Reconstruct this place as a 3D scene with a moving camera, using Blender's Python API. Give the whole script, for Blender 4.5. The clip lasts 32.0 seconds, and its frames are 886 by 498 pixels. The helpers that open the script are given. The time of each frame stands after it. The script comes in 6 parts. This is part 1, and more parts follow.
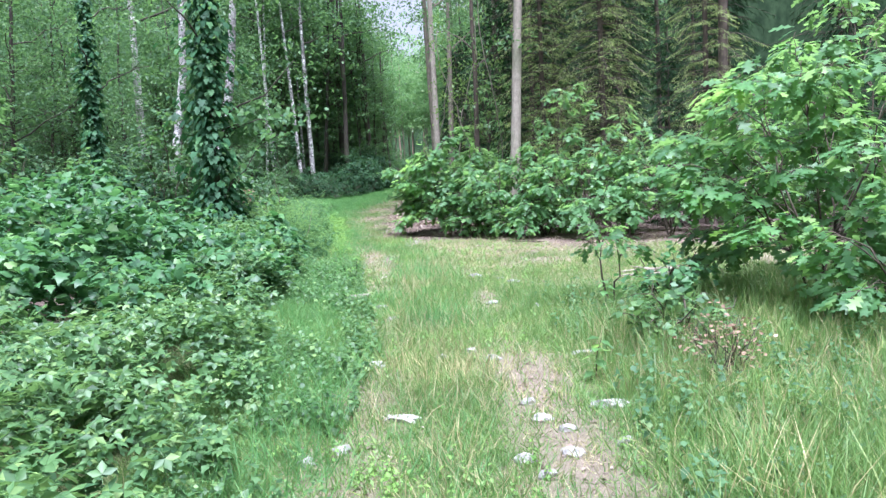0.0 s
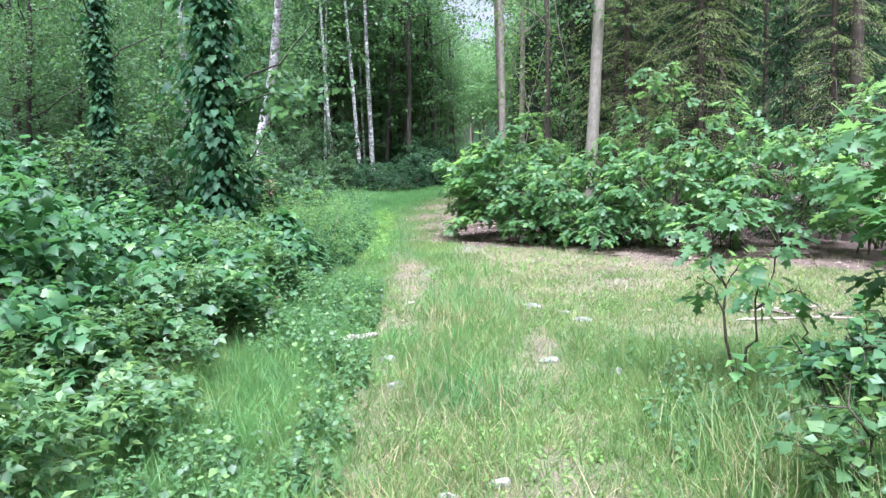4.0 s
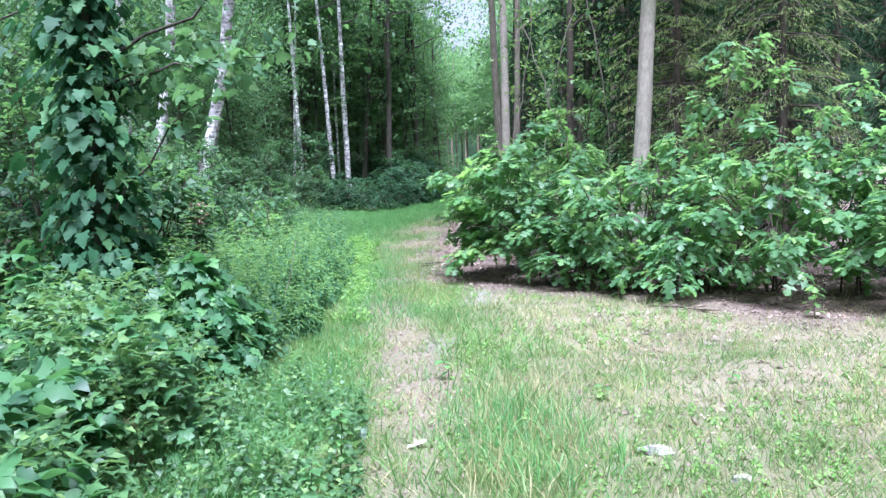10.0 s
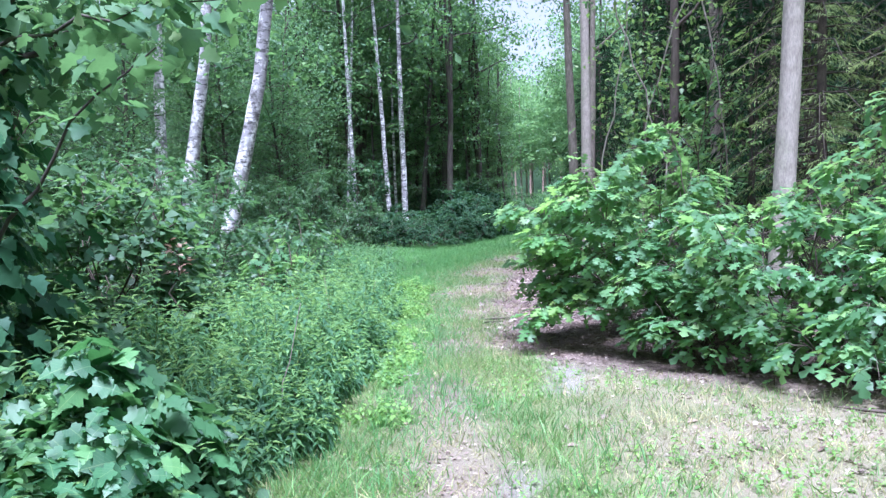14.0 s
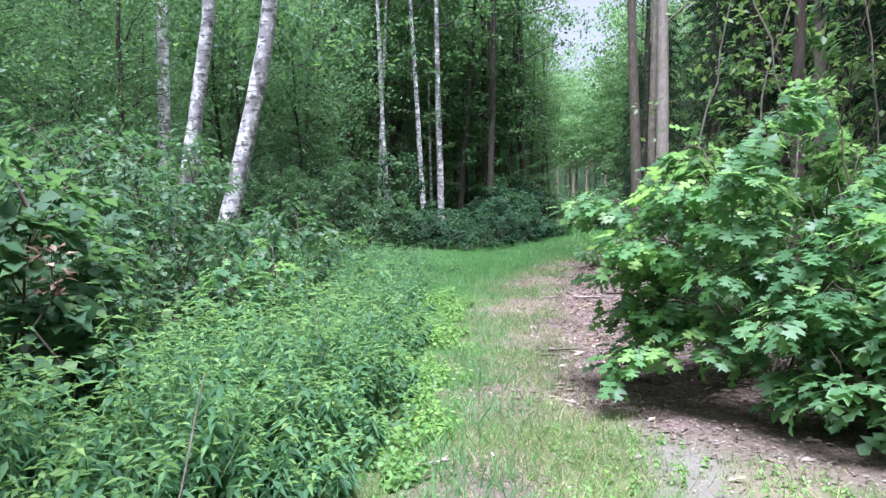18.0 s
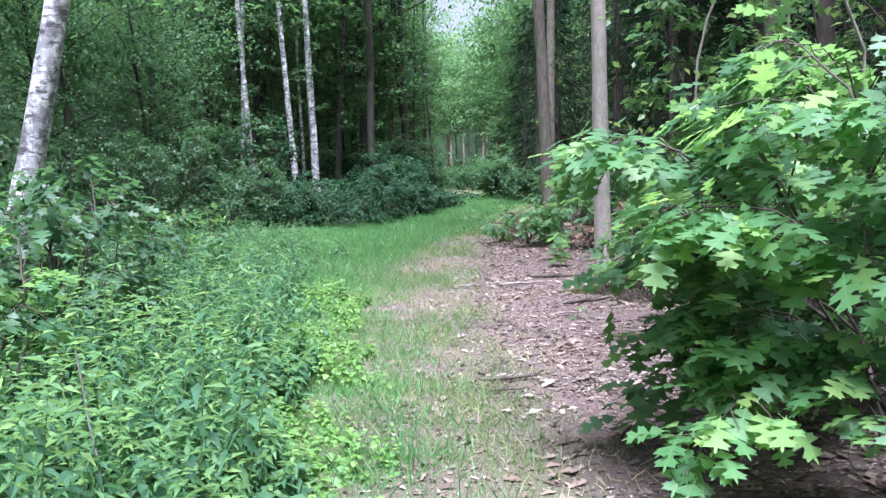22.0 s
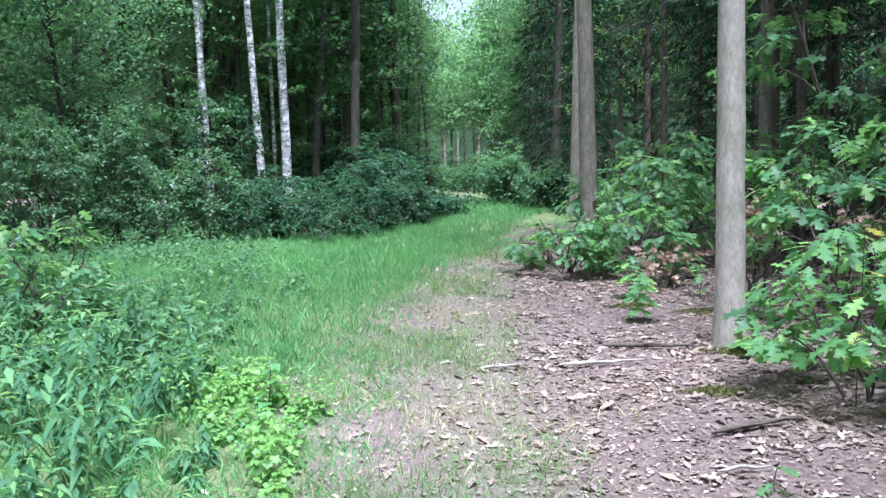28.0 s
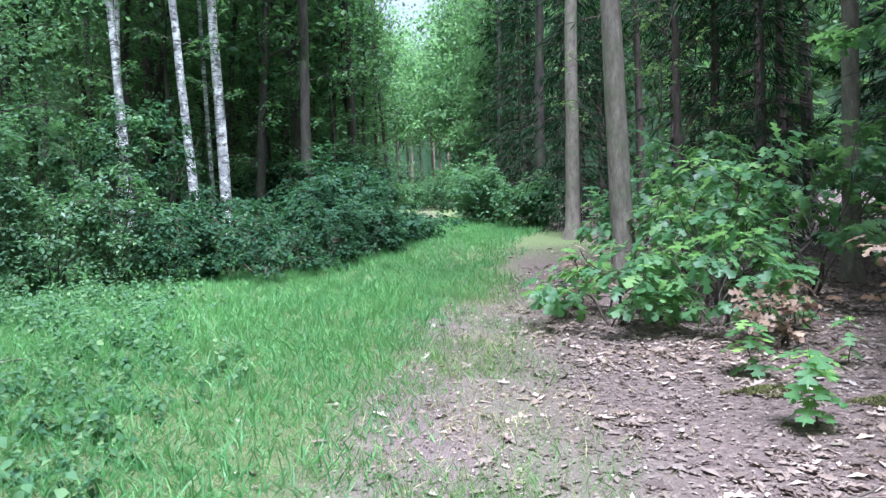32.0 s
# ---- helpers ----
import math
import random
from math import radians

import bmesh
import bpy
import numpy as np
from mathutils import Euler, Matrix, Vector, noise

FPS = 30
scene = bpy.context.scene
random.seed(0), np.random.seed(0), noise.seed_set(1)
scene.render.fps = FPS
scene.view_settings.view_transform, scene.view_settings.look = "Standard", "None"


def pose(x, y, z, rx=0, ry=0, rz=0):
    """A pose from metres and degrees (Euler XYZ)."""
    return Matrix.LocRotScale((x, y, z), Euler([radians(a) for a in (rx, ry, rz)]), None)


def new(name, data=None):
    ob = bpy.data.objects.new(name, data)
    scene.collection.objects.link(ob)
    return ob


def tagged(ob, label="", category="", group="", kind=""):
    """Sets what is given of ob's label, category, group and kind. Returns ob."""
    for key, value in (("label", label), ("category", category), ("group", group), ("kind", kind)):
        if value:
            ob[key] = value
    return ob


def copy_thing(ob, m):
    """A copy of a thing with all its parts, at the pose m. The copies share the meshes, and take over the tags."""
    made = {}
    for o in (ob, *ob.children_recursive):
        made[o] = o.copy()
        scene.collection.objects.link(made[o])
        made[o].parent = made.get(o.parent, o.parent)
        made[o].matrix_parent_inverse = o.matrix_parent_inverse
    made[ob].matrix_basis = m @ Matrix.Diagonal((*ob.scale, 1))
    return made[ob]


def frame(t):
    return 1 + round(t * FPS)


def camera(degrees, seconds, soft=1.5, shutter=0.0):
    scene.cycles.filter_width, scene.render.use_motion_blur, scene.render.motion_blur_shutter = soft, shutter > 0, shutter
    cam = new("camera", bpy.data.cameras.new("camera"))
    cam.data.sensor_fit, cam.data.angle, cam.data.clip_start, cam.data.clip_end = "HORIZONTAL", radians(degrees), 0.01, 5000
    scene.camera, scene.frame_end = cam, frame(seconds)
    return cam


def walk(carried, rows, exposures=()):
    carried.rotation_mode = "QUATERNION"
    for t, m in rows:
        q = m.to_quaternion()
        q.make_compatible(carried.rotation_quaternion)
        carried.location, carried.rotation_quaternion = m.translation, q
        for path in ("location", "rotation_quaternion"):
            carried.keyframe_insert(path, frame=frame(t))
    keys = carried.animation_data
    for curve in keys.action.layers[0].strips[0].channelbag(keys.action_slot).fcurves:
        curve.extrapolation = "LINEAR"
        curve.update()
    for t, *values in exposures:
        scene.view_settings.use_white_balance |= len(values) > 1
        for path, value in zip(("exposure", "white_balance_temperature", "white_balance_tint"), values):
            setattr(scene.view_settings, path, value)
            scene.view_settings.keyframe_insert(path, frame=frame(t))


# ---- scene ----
cam = camera(57.4, 32.0, soft=1.4)
METRES, EYE, TILT, LEAN, TURN = 23.3, 1.5, -5.5, 3.0, 0.0
ROWS = [
    (0.0, 0.0, 0.0, 0.0, 0.0, 0.0, -0.0),
    (0.5, 0.0027, 0.0162, 0.001, 1.18, -1.09, -0.67),
    (1.0, 0.005, 0.0322, 0.0026, 2.57, -1.45, -1.57),
    (1.5, 0.006, 0.0486, 0.0051, 2.69, -0.66, -1.5),
    (2.0, 0.0082, 0.0637, 0.0064, 2.97, -0.17, -1.4),
    (2.5, 0.0092, 0.0777, 0.0075, 4.03, -0.73, -1.63),
    (3.0, 0.0091, 0.0926, 0.0093, 4.36, -0.55, -1.68),
    (3.5, 0.0105, 0.1081, 0.0103, 4.96, -0.7, -1.94),
    (5.5, 0.0047, 0.1689, 0.0153, 4.68, 0.4, -2.61),
    (6.0, -0.0008, 0.1828, 0.0166, 4.43, -0.27, -1.59),
    (6.5, -0.0041, 0.1977, 0.0173, 3.34, -0.26, -1.76),
    (7.0, -0.0071, 0.2117, 0.0187, 3.59, -0.4, -2.14),
    (7.5, -0.0112, 0.2251, 0.0195, 2.79, -1.23, -0.31),
    (8.0, -0.013, 0.2391, 0.0209, 1.07, -1.74, 0.42),
    (8.5, -0.0129, 0.254, 0.023, 1.35, -1.36, -0.71),
    (9.0, -0.0143, 0.27, 0.0237, 2.08, -0.89, -1.13),
    (9.5, -0.0171, 0.2836, 0.0266, 2.52, -0.0, -1.41),
    (10.0, -0.0197, 0.3007, 0.0274, 3.42, 0.57, -1.54),
    (10.5, -0.0226, 0.3151, 0.0279, 3.43, 0.45, -1.89),
    (11.0, -0.0265, 0.33, 0.0299, 2.49, 0.68, -1.71),
    (11.5, -0.0274, 0.3459, 0.0312, 3.18, 1.07, -2.03),
    (12.0, -0.0276, 0.3608, 0.0323, 4.09, 1.04, -2.09),
    (12.5, -0.0298, 0.3776, 0.0345, 3.75, 0.9, -1.58),
    (13.0, -0.0299, 0.3933, 0.0357, 5.33, 1.0, -2.29),
    (13.5, -0.0303, 0.408, 0.0374, 7.31, 1.02, -3.21),
    (14.0, -0.0327, 0.4223, 0.0393, 7.71, 2.77, -2.47),
    (14.5, -0.0333, 0.4362, 0.041, 8.98, 4.7, -2.2),
    (16.5, -0.0423, 0.4958, 0.0441, 10.26, 3.55, -3.46),
    (17.0, -0.0465, 0.5106, 0.0449, 10.33, 3.61, -3.28),
    (17.5, -0.0501, 0.5259, 0.0458, 10.2, 3.44, -3.4),
    (18.0, -0.0519, 0.5422, 0.0475, 10.3, 2.68, -3.51),
    (18.5, -0.0562, 0.5577, 0.0484, 9.03, 2.84, -3.2),
    (19.0, -0.059, 0.5736, 0.0498, 7.79, 3.13, -3.34),
    (19.5, -0.0612, 0.5905, 0.0511, 8.01, 2.61, -4.61),
    (20.0, -0.0642, 0.6067, 0.0515, 7.99, 1.51, -3.95),
    (20.5, -0.0679, 0.6215, 0.0528, 6.93, 0.81, -3.78),
    (21.0, -0.0717, 0.6373, 0.0544, 5.25, 0.61, -4.07),
    (21.5, -0.0773, 0.6525, 0.055, 3.13, 1.06, -2.68),
    (22.0, -0.0805, 0.6682, 0.0558, 1.47, 1.1, -1.29),
    (22.5, -0.081, 0.6836, 0.0576, 1.16, 0.59, -1.68),
    (23.0, -0.082, 0.7003, 0.0585, 1.39, 0.3, -1.63),
    (23.5, -0.0812, 0.7163, 0.0609, 1.48, 0.73, -1.61),
    (24.0, -0.0802, 0.7315, 0.0634, 2.12, 0.79, -2.47),
    (24.5, -0.0807, 0.7475, 0.0652, 2.61, 0.56, -2.2),
    (25.0, -0.0813, 0.7616, 0.0663, 3.19, 0.52, -2.28),
    (25.5, -0.0815, 0.7764, 0.0686, 3.8, 0.28, -2.79),
    (27.5, -0.0914, 0.8366, 0.0735, 0.88, 0.41, -2.48),
    (28.0, -0.0948, 0.8521, 0.0745, 0.67, 1.18, -2.19),
    (28.5, -0.0984, 0.8692, 0.0759, 1.29, 2.24, -2.74),
    (29.0, -0.1022, 0.8843, 0.0775, -0.72, 2.76, -2.43),
    (29.5, -0.104, 0.9008, 0.0793, -2.13, 3.16, -2.0),
    (30.0, -0.1049, 0.9173, 0.0817, -1.73, 2.95, -2.37),
    (30.5, -0.1066, 0.9333, 0.0834, -2.33, 2.69, -1.58),
    (31.0, -0.1077, 0.9507, 0.0844, -2.4, 2.4, -2.02),
    (31.5, -0.1105, 0.9667, 0.0859, -1.97, 2.0, -2.07),
    (32.0, -0.1139, 0.9821, 0.0883, -2.69, 2.45, -0.37),
]
EXPOSURE, KELVIN, TINT = 2.1, 5500, 20
walk(cam, [(t, pose(0, 0, EYE, TILT, LEAN, TURN) @ pose(METRES * x, METRES * y, METRES * z, 90 + pitch, roll, yaw)) for t, x, y, z, yaw, pitch, roll in ROWS],
     [(t, EXPOSURE + e, KELVIN + k, TINT + c) for t, e, k, c in ((0.0, -0.1, 0, 0), (7.0, -0.06, 0, -1), (10.0, -0.03, -250, 0), (11.0, 0.0, -350, 3), (14.5, 0.02, -450, 6), (16.5, -0.15, -50, 3), (20.0, -0.14, -50, 4), (23.0, -0.1, -200, 3), (25.5, -0.17, 0, -2), (28.0, 0.02, -330, -5), (32.0, 0.06, -330, -5))])

# ---- sky and sun: a bright, hazy overcast ----
world = bpy.data.worlds.new("world")
scene.world = world
world.use_nodes = True
sky = world.node_tree.nodes.new("ShaderNodeTexSky")
sky.sky_type, sky.sun_disc = "NISHITA", False
sky.sun_elevation, sky.sun_rotation = radians(73), radians(172)
sky.air_density, sky.dust_density, sky.ozone_density = 1.0, 4.0, 1.0
world.node_tree.nodes["Background"].inputs["Strength"].default_value = 0.064
haze = world.node_tree.nodes.new("ShaderNodeHueSaturation")
haze.inputs["Saturation"].default_value = 0.22
world.node_tree.links.new(sky.outputs[0], haze.inputs["Color"])
world.node_tree.links.new(haze.outputs[0], world.node_tree.nodes["Background"].inputs["Color"])
sun = new("sun", bpy.data.lights.new("sun", "SUN"))
sun.data.energy, sun.data.angle, sun.data.color = 4.0, radians(28), (1.0, 0.98, 0.94)
sun.rotation_euler = (radians(17), 0, radians(8))

rng = np.random.RandomState(7)

# ---- materials ----


def nodes_of(name, rough=0.6, spec=0.4):
    m = bpy.data.materials.new(name)
    m.use_nodes = True
    b = m.node_tree.nodes["Principled BSDF"]
    b.inputs["Roughness"].default_value = rough
    b.inputs["Specular IOR Level"].default_value = spec
    return m, m.node_tree, b


def ramp(nt, fac, stops):
    r = nt.nodes.new("ShaderNodeValToRGB")
    while len(r.color_ramp.elements) < len(stops):
        r.color_ramp.elements.new(0.5)
    for e, (p, c) in zip(r.color_ramp.elements, stops):
        e.position, e.color = p, (*c, 1)
    nt.links.new(fac, r.inputs[0])
    return r.outputs[0]


def noise_tex(nt, scale, detail=3, rough=0.55, stretch=None, generated=False):
    n = nt.nodes.new("ShaderNodeTexNoise")
    n.inputs["Scale"].default_value, n.inputs["Detail"].default_value, n.inputs["Roughness"].default_value = scale, detail, rough
    tc = nt.nodes.new("ShaderNodeTexCoord")
    mp = nt.nodes.new("ShaderNodeMapping")
    if stretch:
        mp.inputs["Scale"].default_value = stretch
    nt.links.new(tc.outputs["Object"], mp.inputs[0])
    nt.links.new(mp.outputs[0], n.inputs["Vector"])
    return n.outputs["Fac"]


def mix(nt, fac, a, b, kind="MIX"):
    m = nt.nodes.new("ShaderNodeMix")
    m.data_type, m.blend_type = "RGBA", kind
    for v, s in ((fac, 0), (a, 6), (b, 7)):
        if isinstance(v, (int, float)):
            m.inputs[s].default_value = v
        elif isinstance(v, tuple):
            m.inputs[s].default_value = (*v, 1)
        else:
            nt.links.new(v, m.inputs[s])
    return m.outputs[2]


def bump(nt, b, height, strength, dist):
    n = nt.nodes.new("ShaderNodeBump")
    n.inputs["Strength"].default_value, n.inputs["Distance"].default_value = strength, dist
    nt.links.new(height, n.inputs["Height"])
    nt.links.new(n.outputs[0], b.inputs["Normal"])


def leaf_material(name, dark, mid, light, through_colour, rough=0.45, glow=0.35, per_object=False, spec=0.45):
    """A leaf: varied from leaf to leaf, partly letting light through."""
    m, nt, b = nodes_of(name, rough, spec)
    if per_object:
        r = nt.nodes.new("ShaderNodeObjectInfo").outputs["Random"]
    else:
        r = nt.nodes.new("ShaderNodeNewGeometry").outputs["Random Per Island"]
    col = ramp(nt, r, [(0.0, dark), (0.45, mid), (0.8, mid), (1.0, light)])
    big = noise_tex(nt, 1.1, 2)
    col = mix(nt, 0.6, col, ramp(nt, big, [(0.3, (0.55, 0.62, 0.6)), (0.7, (1.25, 1.2, 1.0))]), "MULTIPLY")
    if per_object:
        sep = nt.nodes.new("ShaderNodeSeparateXYZ")
        nt.links.new(nt.nodes.new("ShaderNodeTexCoord").outputs["Object"], sep.inputs[0])

        def sum_of(op, a, b):
            k = nt.nodes.new("ShaderNodeMath")
            k.operation = op
            for q, v in enumerate((a, b)):
                if isinstance(v, (int, float)):
                    k.inputs[q].default_value = v
                else:
                    nt.links.new(v, k.inputs[q])
            return k.outputs[0]

        side = sum_of("ABSOLUTE", sep.outputs[0], 0)
        rib = sum_of("LESS_THAN", side, 0.011)
        slope = sum_of("SUBTRACT", sep.outputs[1], sum_of("MULTIPLY", side, 0.9))
        vein = sum_of("LESS_THAN", sum_of("PINGPONG", slope, 0.065), 0.005)
        col = mix(nt, sum_of("MULTIPLY", sum_of("MAXIMUM", rib, sum_of("MULTIPLY", vein, 0.6)), 0.3), col, (0.3, 0.42, 0.16))
    fine = noise_tex(nt, 60, 2)
    col = mix(nt, 0.35, col, ramp(nt, fine, [(0.3, (0.75, 0.75, 0.75)), (0.7, (1.2, 1.2, 1.2))]), "MULTIPLY")
    nt.links.new(col, b.inputs["Base Color"])
    t = nt.nodes.new("ShaderNodeBsdfTranslucent")
    nt.links.new(mix(nt, 0.75, col, through_colour), t.inputs[0])
    ms = nt.nodes.new("ShaderNodeMixShader")
    ms.inputs[0].default_value = glow
    nt.links.new(b.outputs[0], ms.inputs[1])
    nt.links.new(t.outputs[0], ms.inputs[2])
    nt.links.new(ms.outputs[0], nt.nodes["Material Output"].inputs["Surface"])
    return m


def bark_material(name, dark, light, scale=9.0, tall=0.25, strength=0.7, moss=0.0):
    m, nt, b = nodes_of(name, 0.85, 0.2)
    n = noise_tex(nt, scale, 6, 0.65, (1, 1, tall))
    col = ramp(nt, n, [(0.3, dark), (0.7, light)])
    if moss:
        patch = ramp(nt, noise_tex(nt, 2.2, 4), [(0.5, (0, 0, 0)), (0.62, (moss, moss, moss))])
        col = mix(nt, patch, col, (0.09, 0.13, 0.05))
    streak = noise_tex(nt, scale * 3, 6, 0.7, (1, 1, 0.3))
    col = mix(nt, 0.7, col, ramp(nt, streak, [(0.3, (0.6, 0.6, 0.6)), (0.7, (1.3, 1.3, 1.28))]), "MULTIPLY")
    crack = ramp(nt, noise_tex(nt, scale * 1.5, 4, 0.6, (1, 1, 9)), [(0.62, (1, 1, 1)), (0.7, (0.55, 0.53, 0.5))])
    col = mix(nt, 0.3, col, crack, "MULTIPLY")
    nt.links.new(col, b.inputs["Base Color"])
    bump(nt, b, n, strength, 0.02)
    return m


def birch_material(name):
    m, nt, b = nodes_of(name, 0.6, 0.3)
    soft = noise_tex(nt, 5, 4)
    white = ramp(nt, soft, [(0.3, (0.46, 0.45, 0.445)), (0.62, (0.78, 0.765, 0.745))])
    peel = ramp(nt, noise_tex(nt, 4.0, 6, 0.72, (1.0, 1.0, 0.8)), [(0.45, (0, 0, 0)), (0.54, (0.85, 0.85, 0.85))])
    white = mix(nt, peel, white, (0.23, 0.215, 0.225))
    dash = noise_tex(nt, 5.5, 5, 0.65, (1.0, 1.0, 3.2))
    mark = ramp(nt, dash, [(0.52, (0, 0, 0)), (0.6, (0.9, 0.9, 0.9))])
    blotch = ramp(nt, noise_tex(nt, 3.0, 6, 0.75, (1, 1, 0.9)), [(0.53, (0, 0, 0)), (0.62, (0.9, 0.9, 0.9))])
    col = mix(nt, mark, white, (0.06, 0.056, 0.053))
    col = mix(nt, blotch, col, (0.1, 0.093, 0.088))
    nt.links.new(col, b.inputs["Base Color"])
    bump(nt, b, dash, 0.4, 0.01)
    return m


OAK = leaf_material("oak_leaf", (0.045, 0.112, 0.056), (0.090, 0.198, 0.088), (0.240, 0.375, 0.138), (0.305, 0.550, 0.140), 0.46, 0.45, spec=0.42)
OAK_ONE = leaf_material("oak_leaf_single", (0.048, 0.128, 0.062), (0.104, 0.240, 0.098), (0.340, 0.500, 0.150), (0.400, 0.690, 0.145), 0.5, 0.5, per_object=True, spec=0.34)
HOP = leaf_material("hop_leaf", (0.022, 0.066, 0.036), (0.058, 0.150, 0.062), (0.150, 0.270, 0.092), (0.150, 0.370, 0.095), 0.5, 0.32, spec=0.4)
HOP_ONE = leaf_material("hop_leaf_single", (0.024, 0.074, 0.038), (0.044, 0.128, 0.056), (0.100, 0.225, 0.078), (0.120, 0.340, 0.080), 0.48, 0.3, per_object=True, spec=0.35)
BRAMBLE = leaf_material("bramble_leaf", (0.030, 0.082, 0.036), (0.075, 0.160, 0.062), (0.170, 0.270, 0.092), (0.205, 0.380, 0.100), 0.5, 0.34)
NETTLE = leaf_material("nettle_leaf", (0.026, 0.076, 0.040), (0.062, 0.146, 0.072), (0.138, 0.255, 0.112), (0.160, 0.350, 0.112), 0.65, 0.36, spec=0.22)
SHOOT = leaf_material("young_shoot_leaf", (0.058, 0.135, 0.052), (0.108, 0.215, 0.080), (0.225, 0.345, 0.112), (0.270, 0.460, 0.120), 0.62, 0.4, spec=0.25)
CREEPER = leaf_material("low_herb_leaf", (0.082, 0.185, 0.051), (0.137, 0.267, 0.064), (0.210, 0.350, 0.090), (0.310, 0.535, 0.103), 0.55, 0.38)
IVY = leaf_material("ivy_leaf", (0.018, 0.056, 0.032), (0.036, 0.105, 0.050), (0.085, 0.195, 0.078), (0.090, 0.300, 0.080), 0.6, 0.2, spec=0.2)
MAPLE = leaf_material("maple_leaf", (0.045, 0.108, 0.063), (0.085, 0.168, 0.082), (0.170, 0.255, 0.110), (0.205, 0.405, 0.124), 0.6, 0.36, spec=0.25)
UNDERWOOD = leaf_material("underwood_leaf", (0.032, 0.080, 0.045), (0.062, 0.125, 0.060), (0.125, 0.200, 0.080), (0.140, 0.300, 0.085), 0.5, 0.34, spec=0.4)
# bush leaf darkened to carry the shade of the canopy above
SHADED_BUSH = leaf_material("shaded_bush_leaf", (0.014, 0.042, 0.024), (0.028, 0.068, 0.036), (0.070, 0.130, 0.056), (0.080, 0.200, 0.060), 0.65, 0.28, spec=0.15)
CANOPY = leaf_material("canopy_leaf", (0.030, 0.075, 0.042), (0.056, 0.122, 0.058), (0.120, 0.205, 0.080), (0.205, 0.400, 0.105), 0.55, 0.38, spec=0.3)
# canopy leaf raised in colour: the sunlight past the track's end is painted in
SUNLIT_LEAF = leaf_material("sunlit_canopy_leaf", (0.072, 0.160, 0.074), (0.120, 0.240, 0.106), (0.210, 0.345, 0.145), (0.300, 0.510, 0.180), 0.5, 0.48, spec=0.3)
SPRAY = leaf_material("pale_spray_leaf", (0.054, 0.116, 0.034), (0.109, 0.190, 0.048), (0.190, 0.272, 0.075), (0.258, 0.408, 0.095), 0.5, 0.42)
NEEDLE = leaf_material("spruce_needle", (0.140, 0.200, 0.075), (0.270, 0.360, 0.125), (0.450, 0.550, 0.190), (0.500, 0.680, 0.190), 0.6, 0.34)
# near-black copy of the needle: the plantation's deep shade is in its colour
SHADED_NEEDLE = leaf_material("shaded_spruce_needle", (0.012, 0.03, 0.016), (0.022, 0.05, 0.025), (0.04, 0.075, 0.03), (0.04, 0.1, 0.03), 0.8, 0.15, spec=0.08)
GRASS = leaf_material("grass_blade", (0.070, 0.145, 0.050), (0.128, 0.225, 0.076), (0.290, 0.345, 0.130), (0.290, 0.470, 0.120), 0.5, 0.36, spec=0.3)
LUSH = leaf_material("lush_grass_blade", (0.058, 0.160, 0.058), (0.106, 0.250, 0.090), (0.200, 0.365, 0.128), (0.245, 0.510, 0.135), 0.5, 0.38, spec=0.3)
STRAW = leaf_material("dry_grass_blade", (0.21, 0.205, 0.1), (0.34, 0.315, 0.175), (0.52, 0.46, 0.30), (0.48, 0.44, 0.24), 0.6, 0.3, spec=0.25)
LITTER = leaf_material("fallen_leaf", (0.085, 0.058, 0.05), (0.215, 0.162, 0.142), (0.47, 0.395, 0.36), (0.25, 0.18, 0.13), 0.7, 0.1, spec=0.2)
LITTER_ONE = leaf_material("fallen_leaf_single", (0.11, 0.078, 0.065), (0.27, 0.205, 0.18), (0.48, 0.405, 0.37), (0.25, 0.18, 0.13), 0.6, 0.1, per_object=True, spec=0.35)
DEAD = leaf_material("withered_leaf", (0.12, 0.075, 0.052), (0.25, 0.16, 0.115), (0.43, 0.31, 0.24), (0.38, 0.24, 0.15), 0.6, 0.25)
BIRCH = birch_material("birch_bark")
BEECH = bark_material("smooth_grey_bark", (0.225, 0.197, 0.168), (0.365, 0.325, 0.278), 26.0, 0.35, 0.35, 0.3)
GREYBARK = bark_material("grey_brown_bark", (0.115, 0.097, 0.08), (0.26, 0.224, 0.187), 18, 0.3, 0.6, 0.3)
DARKBARK = bark_material("dark_bark", (0.03, 0.026, 0.023), (0.085, 0.074, 0.063), 10, 0.2, 0.8, 0.3)
# pine bark with distant sunlight put into its pale colour
SUNLIT_PINE = bark_material("sunlit_pine_bark", (0.2, 0.14, 0.12), (0.38, 0.28, 0.24), 8, 0.3, 0.5)
PINEBARK = bark_material("red_brown_bark", (0.05, 0.04, 0.034), (0.14, 0.112, 0.095), 9, 0.3, 0.7)
TWIG = bark_material("twig_bark", (0.042, 0.034, 0.028), (0.11, 0.088, 0.07), 20, 0.5, 0.3)
STICK = bark_material("bleached_wood", (0.17, 0.143, 0.122), (0.36, 0.315, 0.275), 14, 0.4, 0.4)
GREENSTEM = bark_material("green_stem", (0.08, 0.14, 0.04), (0.16, 0.24, 0.07), 20, 0.4, 0.2)


